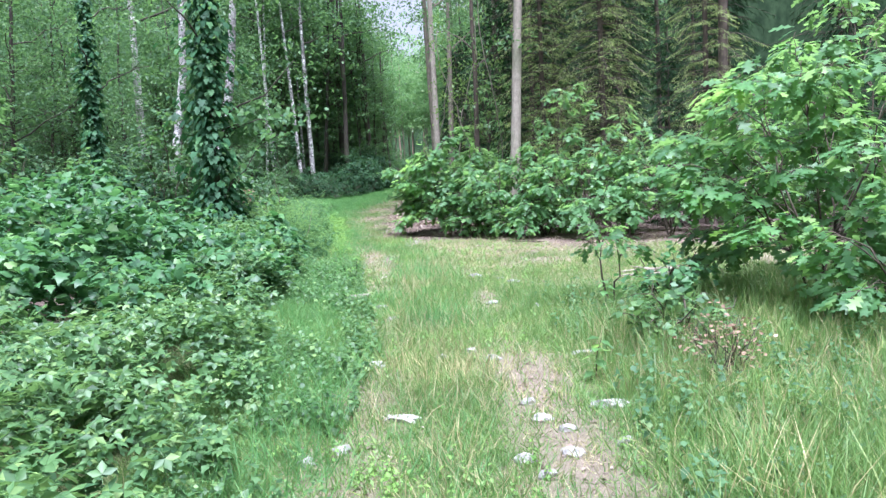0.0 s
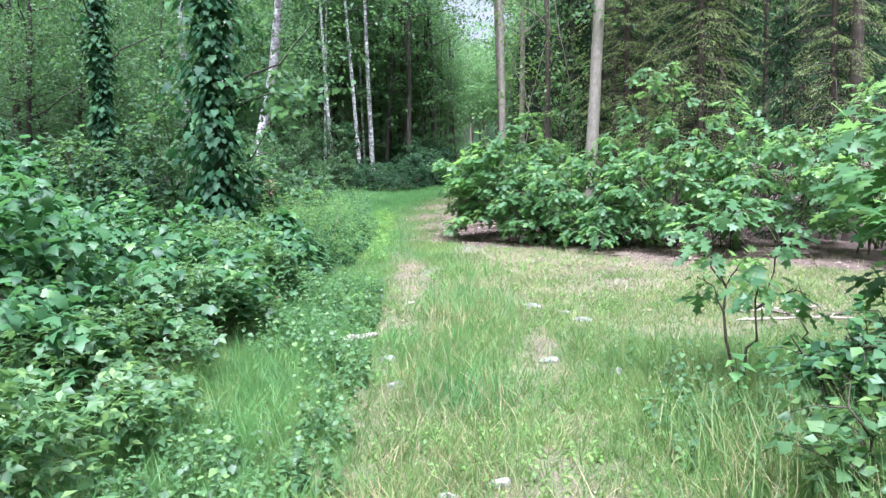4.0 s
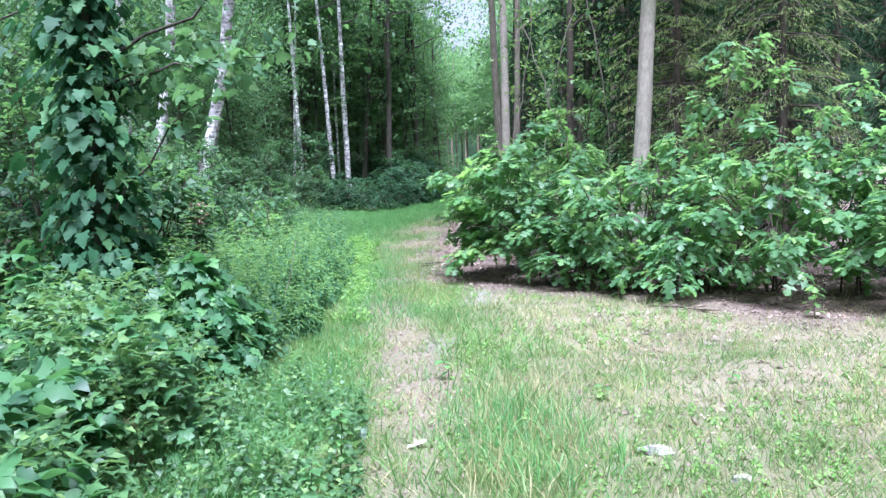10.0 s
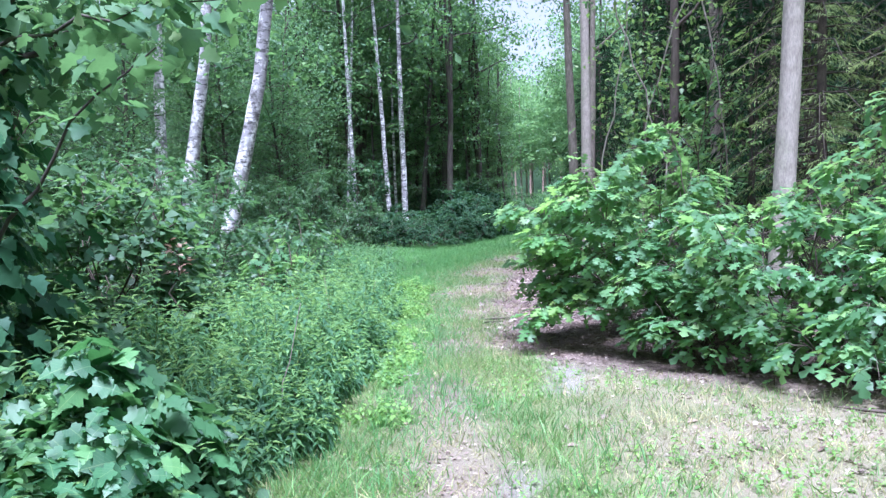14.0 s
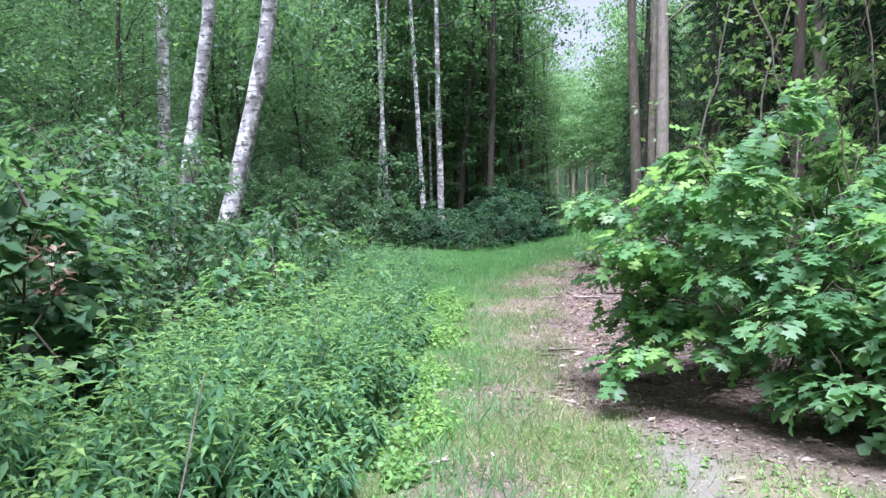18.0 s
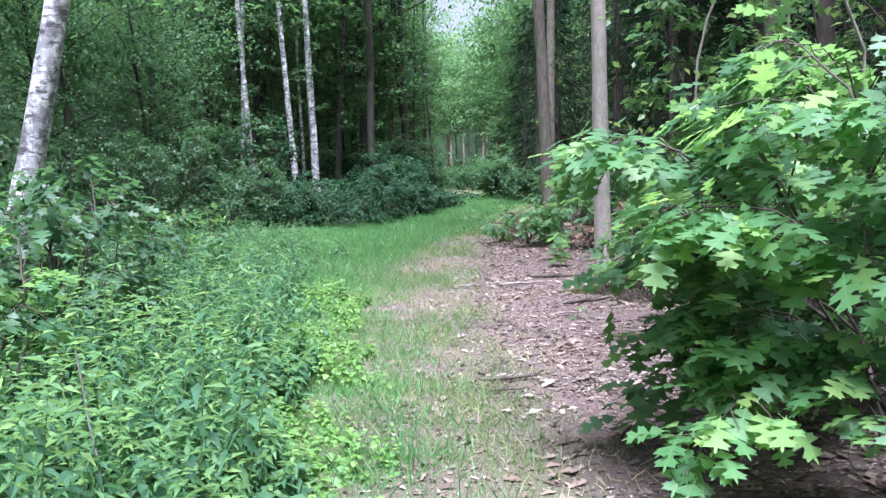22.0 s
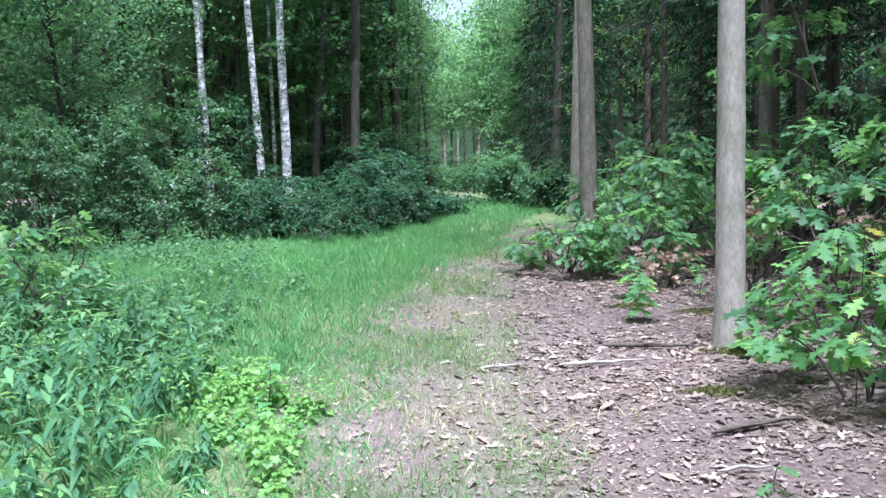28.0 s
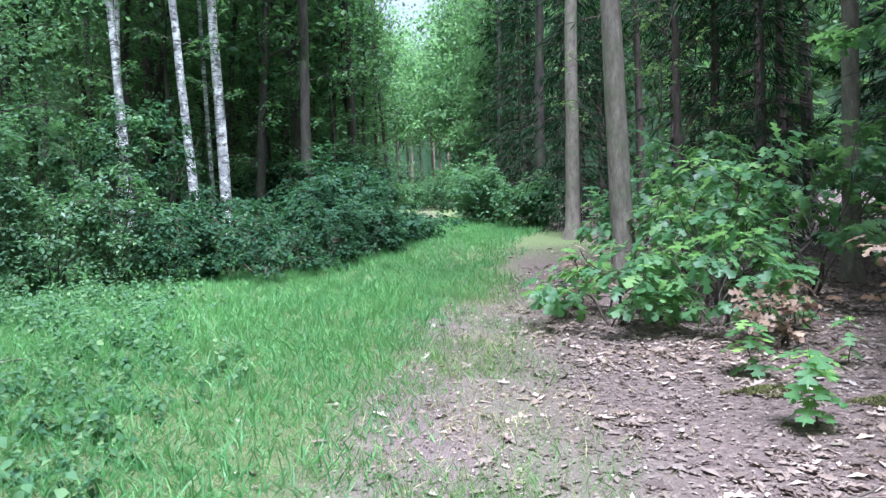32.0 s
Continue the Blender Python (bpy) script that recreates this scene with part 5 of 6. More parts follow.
def make_mound(name, points, leaf, shape, label, size, count, category, loose=0, single=None, steep=0.9):
    """A low sprawling thicket, its leaves over a lumpy surface: points are (x, y, radius, height) of its lumps."""
    x0, y0 = points[0][:2]
    root = thing(name, x0, y0, label, category)
    w = np.array([q[2] ** 2 for q in points])
    which = rng.choice(len(points), count, p=w / w.sum())
    q = np.array(points)[which]
    rr, ang = np.sqrt(rng.uniform(0, 1, count)), rng.uniform(0, 6.28, count)
    px, py = q[:, 0] + rr * q[:, 2] * np.cos(ang), q[:, 1] + rr * q[:, 2] * np.sin(ang)
    top = np.zeros(count)
    for cx, cy, cr, ch in points:
        top = np.maximum(top, ch * np.sqrt(np.clip(1 - ((px - cx) ** 2 + (py - cy) ** 2) / (cr * 1.05) ** 2, 0, 1)))
    top *= 1 + 0.45 * wave(px, py, 3.6, x0) + 0.2 * wave(px, py, 10, x0)
    pz = top * (1 - 0.75 * rng.uniform(0, 1, count) ** 1.7) + 0.03
    p = np.stack([px - x0, py - y0, pz + height(px, py) - height(x0, y0)], -1)
    out = np.stack([q[:, 2] * rr * np.cos(ang), q[:, 2] * rr * np.sin(ang), 0 * px], -1)
    a = unit(rng.normal(0, 1, p.shape) * np.array([1, 1, 0.3]) + out * 0.5 + np.array([0, 0, -0.35]))
    n = unit(np.array([0, 0, 1.0]) + steep * unit(out) * rr[:, None] + rng.normal(0, 0.3, p.shape))
    s = size * rng.uniform(0.5, 1.3, count)
    if not loose:
        m = count // 18
        way = unit(out + rng.normal(0, 0.45, out.shape) * np.array([1, 1, 0]))[:m]
        deep = top[:m] * (1 - 0.65 * rng.uniform(0, 1, m) ** 1.6) + 0.05
        reach = rng.uniform(0.25, 0.6, (m, 1)) * np.clip(deep / 0.6, 0.5, 1.2)[:, None]
        lift = height(px[:m], py[:m]) - height(x0, y0)
        tip = np.stack([px[:m] - x0, py[:m] - y0, deep + lift + 0.06], -1) + way * reach * 0.5
        foot = tip - way * reach - np.array([0, 0, 1.0]) * reach * 0.35
        part("foliage", mesh_from("foliage", *spray_leaves(foot, tip, 18, size, shape, 0.42), leaf), root)
        part("stalk_mass", mesh_from("stalk_mass", *joined([tube(bend(a, b, 0.03, 0.01, 3), (0.004, 0.003, 0.002), 3) for a, b in zip(foot[::7], tip[::7])]), GREENSTEM, True), root)
        return root
    if loose:
        pick = np.zeros(count, bool)
        score = np.hypot(px - loose[1], py - loose[2]) - 0.8 * pz
        pick[np.argsort(score)[:loose[0]]] = True
        me = mesh_from("leaf", *shape, single)
        X, A, N = mat3(a[pick], n[pick])
        for pp, xx, aa, nn, ss in zip(p[pick], X, A, N, s[pick]):
            ob = new("leaf", me)
            ob.parent = root
            ob.matrix_basis = Matrix([[xx[j] * ss, aa[j] * ss, nn[j] * ss, pp[j]] for j in range(3)] + [[0, 0, 0, 1]])
        p, a, n, s = p[~pick], a[~pick], n[~pick], s[~pick]
    part("foliage", mesh_from("foliage", *leaves(shape, p, a, n, s), leaf), root)
    pieces = []
    for k in range(60):
        c = points[rng.randint(len(points))]
        f = np.array([c[0] - x0 + rng.uniform(-0.5, 0.5) * c[2], c[1] - y0 + rng.uniform(-0.5, 0.5) * c[2], 0.0])
        g = f + np.array([rng.uniform(-0.6, 0.6) * c[2], rng.uniform(-0.6, 0.6) * c[2], c[3] * 0.8])
        pieces.append(tube(bend(f, g, 0.12, 0.03, 6), np.linspace(0.007, 0.002, 6), 4))
    part("stalk_mass", mesh_from("stalk_mass", *joined(pieces), GREENSTEM, True), root)
    return root


make_mound("hop_thicket", [(-4.1, 8.4, 1.5, 1.45), (-3.2, 9.6, 1.2, 1.05), (-5.0, 10.2, 1.5, 1.6), (-3.3, 7.0, 1.2, 1.0), (-4.6, 6.4, 1.5, 1.35), (-3.0, 11.2, 0.9, 0.85), (-4.2, 12.0, 1.1, 1.0)], HOP, HOPLOW, "sprawling thicket of hop vines with dark three-lobed leaves", 0.11, 12500, "thicket")
make_mound("bramble_thicket", [(-2.3, 5.4, 1.0, 0.55), (-3.3, 4.8, 1.3, 0.7), (-2.4, 3.8, 1.1, 0.55), (-3.6, 3.2, 1.3, 0.7), (-2.2, 2.4, 1.1, 0.5), (-2.4, 6.8, 0.9, 0.6), (-2.6, 8.3, 0.7, 0.65), (-2.2, 1.0, 1.0, 0.5)], BRAMBLE, TRIFOIL, "low bramble thicket with pale green leaflets", 0.088, 21000, "thicket")
make_mound("bramble_thicket", [(-2.75, 9.8, 0.75, 0.7), (-2.75, 11.2, 0.7, 0.7), (-3.4, 12.6, 0.8, 0.75)], BRAMBLE, TRIFOIL, "bramble thicket with light green leaflets beside the grass", 0.09, 7500, "thicket")
make_mound("hop_thicket", [(-3.15, 13.6, 0.75, 0.85), (-2.75, 12.9, 0.5, 0.55), (-3.7, 14.2, 0.7, 0.8)], HOP, HOPLEAF, "mound of hop vines with large dark lobed leaves", 0.13, 2100, "thicket", loose=(190, -1.5, 11.5), single=HOP_ONE)


def herb_bed(name, inside, box, n, h0, h1, leaf, label, size=0.09, pairs=6, shape=THIN, category="herbs", clump=0, tip=0.0, tip_leaf=None):
    """Upright herbs with crossed pairs of leaves up their stems."""
    x, y = rng.uniform(box[0], box[1], n), rng.uniform(box[2], box[3], n)
    if clump:
        k = rng.randint(0, n // clump, n)
        x, y = x[k] + rng.normal(0, 0.07, n), y[k] + rng.normal(0, 0.07, n)
    ok = inside(x, y)
    x, y = x[ok], y[ok]
    n = len(x)
    cx, cy = (box[0] + box[1]) / 2, (box[2] + box[3]) / 2
    root = thing(name, cx, cy, label, category, kind="stuff", z=0)
    h = rng.uniform(h0, h1, n) * (0.8 + 0.4 * wave(x, y, 2.6, 3) + 0.45 * wave(x, y, 6, 1))
    if name == "nettle_bed":
        h = h * np.clip(0.4 + (left_edge(y) - x) / 0.8, 0.4, 1)
    z = height(x, y)
    lean = rng.normal(0, 0.22, (n, 2))
    t = tip + (1 - tip) * (np.arange(pairs * 2) // 2 + 1.0) / pairs
    lx = x[:, None] - cx + lean[:, :1] * h[:, None] * t ** 2
    ly = y[:, None] - cy + lean[:, 1:] * h[:, None] * t ** 2
    lz = z[:, None] + h[:, None] * t
    ang = rng.uniform(0, 6.28, (n, 1)) + np.arange(pairs * 2) * np.pi + (np.arange(pairs * 2) // 2) * 1.57 + rng.normal(0, 0.3, (n, pairs * 2))
    p = np.stack([lx, ly, lz], -1).reshape(-1, 3)
    a = np.stack([np.cos(ang), np.sin(ang), -0.65 + 0.9 * t ** 3 + rng.normal(0, 0.25, ang.shape)], -1).reshape(-1, 3)
    nn = unit(np.array([0, 0, 1.0]) + rng.normal(0, 0.25, p.shape))
    s = (size * rng.uniform(0.7, 1.3, ang.shape) * (1.15 - 0.55 * t ** 2)).ravel()
    top = np.tile(t > 0.86, n) if tip_leaf else np.zeros(len(p), bool)
    part("foliage", mesh_from("foliage", *leaves(shape, p[~top], a[~top], nn[~top], s[~top]), leaf), root)
    if tip_leaf:
        part("foliage", mesh_from("foliage", *leaves(shape, p[top], a[top], nn[top], s[top]), tip_leaf), root, "light green young leaves at the shoot tips")
    base = np.stack([x - cx, y - cy, z], -1)
    up = np.stack([lean[:, 0], lean[:, 1], np.ones(n)], -1)
    sv = (GRASSBLADE[0] * np.array([0.012, 1, 0.1]), GRASSBLADE[1])
    part("stalk_mass", mesh_from("stalk_mass", *leaves(sv, base, up, rng.normal(0, 1, base.shape), h), GREENSTEM), root)
    return root


herb_bed("nettle_bed", lambda x, y: (x < left_edge(y) - 0.05 + 0.15 * wave(x, y, 3)) & (x > left_edge(y) - 2.6), (-6, -2, 13.4, 21.5), 6600, 0.3, 1.0, NETTLE, "dense bed of pale green nettle-like herbs along the verge", 0.086, 12, NETTLELEAF, clump=4, tip=0.25, tip_leaf=SHOOT)
herb_bed("nettle_bed", lambda x, y: (x < left_edge(y) - 0.1 + 0.2 * wave(x, y, 3)) & (x > left_edge(y) - 3.0), (-8.5, -2.6, 21.5, 30.5), 2000, 0.15, 0.55, NETTLE, "loose bed of green herbs beside the grass", 0.078, 8, NETTLELEAF, clump=3, tip=0.2, tip_leaf=SHOOT)
herb_bed("tall_shoots", lambda x, y: (x < left_edge(y) - 0.2) & (x > left_edge(y) - 2.4), (-7, -2.2, 13.6, 27), 620, 0.6, 1.15, NETTLE, "tall slender green shoots standing above the nettles", 0.11, 15, LANCE, tip=0.3, tip_leaf=SHOOT)
herb_bed("dock_bed", lambda x, y: (x < left_edge(y) + 0.1) & (x > left_edge(y) - 2.8) & (wave(x, y, 1.6, 9) > 0.1), (-7, -2, 13.4, 28), 1500, 0.2, 0.55, MAPLE, "broad-leaved herbs standing among the nettles", 0.075, 6, BROAD)
herb_bed("creeping_herbs", lambda x, y: (np.abs(x - left_edge(y) - 0.05 - 0.2 * wave(x, y, 3, 7)) < 0.24 + 0.1 * (y > 19.5) + 0.25 * wave(x, y, 5)) & (wave(x, y, 1.7, 5) > -0.25), (-5, -1.8, 15.5, 25.4), 5200, 0.06, 0.28, CREEPER, "fringe of light yellow-green creeping herbs", 0.052, 5, BROAD)
herb_bed("verge_herbs", lambda x, y: (np.abs(x - left_edge(y) - 0.4) < 0.55) & (wave(x, y, 1.3, 2) > -0.2), (-3, -0.6, 3.0, 13.5), 2600, 0.1, 0.42, BRAMBLE, "scattered leafy herbs along the grassy verge", 0.05, 7, BROAD, clump=3)

herb_bed("meadow_herbs", lambda x, y: rng.uniform(0, 1, len(x)) < np.clip((-3.3 - 0.28 * (y - 27) - x) / 1.2, 0.0, 1) * np.clip(0.55 + 0.8 * wave(x, y, 1.5, 4), 0.1, 1), (-9.5, -3.2, 26.0, 36.0), 5200, 0.1, 0.34, MAPLE, "soft bluish-green herbs standing in the glade grass", 0.06, 6, BROAD, clump=3)
herb_bed("verge_herbs", lambda x, y: (x > 0.95) & (wave(x, y, 2.1, 6) > -0.2), (0.9, 4.4, 3.0, 9.0), 700, 0.1, 0.42, MAPLE, "scattered broad-leaved herbs under the oak bush", 0.05, 6, BROAD)
herb_bed("clover", lambda x, y: (x > left_edge(y)) & (wave(x, y, 1.9, 12) + 0.5 * wave(x, y, 5, 3) > 0.0) & (covers(x, y)[2] < 0.3) & (covers(x, y)[0] < 0.6), (-2.4, 4.0, 3, 20), 5200, 0.04, 0.13, CREEPER, "small round-leaved weeds among the grass", 0.035, 4, SIMPLE, "weeds")

# ---- grass ----


def grass(name, n, box, keep, h0, h1, leaf, label, width=0.006, bendy=0.3, tuft=7, spread=0.05):
    """Tufts of grass blades, kept by the chance that keep(x, y) gives; h scales with its second value."""
    x, y = rng.uniform(box[0], box[1], n), rng.uniform(box[2], box[3], n)
    chance, tall = keep(x, y)
    ok = rng.uniform(0, 1, n) < chance
    x, y, tall = x[ok], y[ok], np.broadcast_to(tall, (n,))[ok]
    x, y, tall = np.repeat(x, tuft), np.repeat(y, tuft), np.repeat(tall, tuft)
    x, y = x + rng.normal(0, spread, len(x)), y + rng.normal(0, spread, len(x))
    a = unit(np.stack([rng.normal(0, bendy, len(x)), rng.normal(0, bendy, len(x)), np.ones(len(x))], -1))
    face = unit(np.stack([rng.normal(0, 1, len(x)), rng.normal(0, 1, len(x)), np.full(len(x), 0.3)], -1))
    h = rng.uniform(h0, h1, len(x)) * tall
    v, f = GRASSBLADE
    X, A, N = mat3(a, face)
    wide = width * rng.uniform(0.6, 1.4, len(x))
    p = np.stack([x, y, height(x, y) - 0.01], -1)
    co = p[:, None] + (v[None, :, 0, None] * wide[:, None, None]) * X[:, None] + h[:, None, None] * (v[None, :, 1, None] * A[:, None] + 1.6 * v[None, :, 2, None] * N[:, None])
    tri = f[None] + (np.arange(len(x)) * 5)[:, None, None]
    ob = new(name, mesh_from(name, co.reshape(-1, 3), tri.reshape(-1, 3), leaf))
    return tagged(ob, label, "grass", kind="stuff")


def lawn(x, y):
    worn, sand, lit = covers(x, y)
    open_side = (x > left_edge(y) - 0.5) & (x < 7)
    c = np.clip(1.0 - 0.92 * worn - sand - 1.3 * lit, 0.0, 1) * open_side
    return c * (0.75 + 0.35 * wave(x, y, 1.4, 1)) * (1 - 0.58 * thatch(x, y)), 0.85 + 0.5 * wave(x, y, 0.9, 6)


def turf(n, box, keep, leaf, label):
    """Short fine blades, one triangle each, that close the sod."""
    x, y = rng.uniform(box[0], box[1], n), box[2] + (box[3] - box[2]) * rng.uniform(0, 1, n) ** 1.4
    ok = rng.uniform(0, 1, n) < keep(x, y)
    x, y = np.repeat(x[ok], 6), np.repeat(y[ok], 6)
    n = len(x)
    p = np.stack([x + rng.normal(0, 0.05, n), y + rng.normal(0, 0.05, n), height(x, y) - 0.004], -1)
    a = unit(np.stack([rng.normal(0, 0.8, n), rng.normal(0, 0.8, n), np.ones(n)], -1))
    chip = (np.array([(-0.045, 0, 0), (0.045, 0, 0), (0.02, 1, -0.1)], float), np.array([(0, 1, 2)]))
    ob = new("turf", mesh_from("turf", *leaves(chip, p, a, rng.normal(0, 1, p.shape), rng.uniform(0.03, 0.11, n)), leaf))
    return tagged(ob, label, "grass", kind="stuff")


turf(36000, (-2.4, 4.5, 2.4, 14.4), lambda x, y: lawn(x, y)[0] + 0.1, GRASS, "short fine turf under the meadow grass")
turf(22000, (-7.5, -1.2, 21, 35), lambda x, y: np.clip((middle(y) - 0.3 - x) / 0.5, 0, 1) * (x > left_edge(y) - 1.5), LUSH, "short fine green turf in the glade")
grass("grass", 2200, (-1.4, 7.0, -4.0, 2.4), lambda x, y: (0.7 + 0.3 * wave(x, y, 1.4, 1), 0.9), 0.07, 0.24, GRASS, "meadow grass behind the start of the walk", 0.008, tuft=7)
grass("grass", 2000, (4.8, 9.0, 2.0, 12.0), lambda x, y: (0.6 + 0.3 * wave(x, y, 1.4, 1), 0.9), 0.07, 0.22, GRASS, "meadow grass at the far side of the clearing", 0.008, tuft=7)
grass("grass", 17000, (-3, 5, 2.2, 9.5), lawn, 0.05, 0.24, GRASS, "green meadow grass of mixed height on the track", 0.0042, 0.5, tuft=9)
grass("lush_grass", 5200, (-1.6, 4.5, 2.2, 10), lambda x, y: (lawn(x, y)[0] * np.clip(0.35 + 1.2 * wave(x, y, 1.1, 9), 0, 1), 0.9), 0.05, 0.22, LUSH, "fresh green patches in the meadow grass", 0.0042, 0.5, 9)
grass("grass", 16000, (-4, 6, 9.5, 22), lawn, 0.04, 0.16, GRASS, "short green grass on the clearing", 0.0055, 0.5, tuft=8)
grass("dry_grass", 10500, (-3, 6, 2.2, 23), lambda x, y: (lawn(x, y)[0] * (0.25 + 0.8 * np.clip((x - middle(y) + 0.4) / 1.5, 0, 1)) + 0.34 * covers(x, y)[0], 0.9 + 0.3 * wave(x, y, 2, 3)), 0.03, 0.18, STRAW, "pale dry grass between the green", 0.0042, 0.5)
grass("lush_grass", 5200, (-3.2, -0.6, 7, 21), lambda x, y: (np.exp(-(((x - left_edge(y) - 0.35) / 0.32) ** 2)) * (0.6 + 0.4 * wave(x, y, 1.3, 4)), 0.9), 0.08, 0.24, LUSH, "fresh green grass strip beside the herbs", 0.006, 0.45, tuft=8)
grass("dry_grass", 15000, (-0.8, 6.5, 9.5, 18.5), lambda x, y: (np.clip((x - middle(y) - 0.2) / 1.0, 0, 1) * np.clip((y - 9.5) / 3, 0, 1) * np.clip((litter_edge(x) + 0.6 - y) / 0.8, 0, 1) * (0.45 + 0.55 * wave(x, y, 1.7, 3)), 0.9), 0.02, 0.09, STRAW, "short bleached turf on the clearing", 0.006, 0.6, 6)
grass("dry_grass", 9000, (-1.9, 1.5, 2.3, 17.5), lambda x, y: (np.clip(covers(x, y)[0] * 1.4, 0, 0.9) * (x < middle(y) + 1.0), 1.0), 0.015, 0.08, STRAW, "trodden straw on the worn ruts", 0.005, 1.1, 6, 0.07)
grass("dry_grass", 3600, (-0.6, 1.2, 2.4, 13), lambda x, y: (np.exp(-(((x - middle(y)) / 0.4) ** 2)) * (0.5 + 0.6 * wave(x, y, 1.5, 3)), 0.9 + 0.3 * wave(x, y, 2, 3)), 0.06, 0.28, STRAW, "pale seeding grass between the ruts", 0.0045, 0.35, 6)
grass("lush_grass", 4600, (-1.9, 1.2, 7.5, 16.6), lambda x, y: (np.clip(wave(x, y, 1.15, 6) * 1.6 + 0.25, 0.1, 1) * np.exp(-(((x - middle(y) - 0.15) / 0.36) ** 2)), 1.0), 0.07, 0.27, LUSH, "lush green tufts between the ruts", 0.006, 0.3, 8)
grass("dry_grass", 800, (0.9, 4.5, 2.2, 8.5), lambda x, y: (np.clip((x - 0.75) / 0.8, 0, 1), 0.8 + 0.3 * wave(x, y, 2, 3)), 0.15, 0.5, STRAW, "tall bleached grass stems at the verge", 0.005, 0.3)
grass("tall_grass", 3000, (0.9, 4.5, 2.2, 9.0), lambda x, y: (np.clip((x - 0.75) / 0.8, 0, 1), 0.8 + 0.3 * wave(x, y, 2, 3)), 0.2, 0.5, GRASS, "tall seeding grass under the oak bush", 0.006, 0.25)
grass("tall_grass", 4200, (-3.2, -0.6, 2.2, 13.2), lambda x, y: (np.exp(-(((x - left_edge(y) - 0.3 + 0.35 * wave(x, y, 1.6, 4)) / 0.5) ** 2)), 0.75 + 0.4 * wave(x, y, 2, 3)), 0.12, 0.45, LUSH, "tall fresh grass along the verge", 0.0048, 0.42)
grass("lush_grass", 50000, (-11, 0.3, 21, 46), lambda x, y: (np.clip((np.interp(y, [21, 24, 26, 28, 30, 31.5, 33, 36, 40], [-3.2, -3.2, -3.1, -2.7, -2.2, -1.75, -1.3, -0.7, 0.2]) - x + 0.25 * wave(x, y, 2.5)) / 0.6, 0, 1) * (x > left_edge(y) - 2.0) * (0.7 + 0.4 * wave(x, y, 1.1, 2)), 0.9 + 0.3 * wave(x, y, 1.4, 4)), 0.07, 0.2, LUSH, "lush fresh green grass in the glade", 0.0095, 0.55, tuft=6)
grass("sparse_grass", 9800, (-3.8, -0.8, 17, 33), lambda x, y: (np.exp(-(((x - middle(y) + 0.25) / 0.75) ** 2)) * (x < middle(y) + 0.45) * (0.5 + 0.75 * wave(x, y, 2.4, 3)), 0.8 + 0.3 * wave(x, y, 1.4, 4)), 0.04, 0.2, GRASS, "sparse grass between the worn ruts", 0.0042, 0.6, 9, 0.08)

grass("lush_grass", 2600, (-3.8, -0.8, 15.5, 25), lambda x, y: (np.exp(-(((x - middle(y) + 0.4) / 0.26) ** 2)) * np.clip(0.25 + 1.3 * wave(x, y, 1.3, 7), 0, 1), 0.9), 0.06, 0.22, LUSH, "fresh green tufts along the middle of the track", 0.0055, 0.45, 9, 0.06)
grass("dry_grass", 4000, (-3.8, -0.8, 17, 32), lambda x, y: (np.exp(-(((x - middle(y) + 0.2) / 0.8) ** 2)) * (0.5 + 0.6 * wave(x, y, 2.0, 8)), 0.9), 0.04, 0.14, STRAW, "pale dry grass on the worn track", 0.0045, 0.8, 8, 0.08)

# ---- leaf litter ----


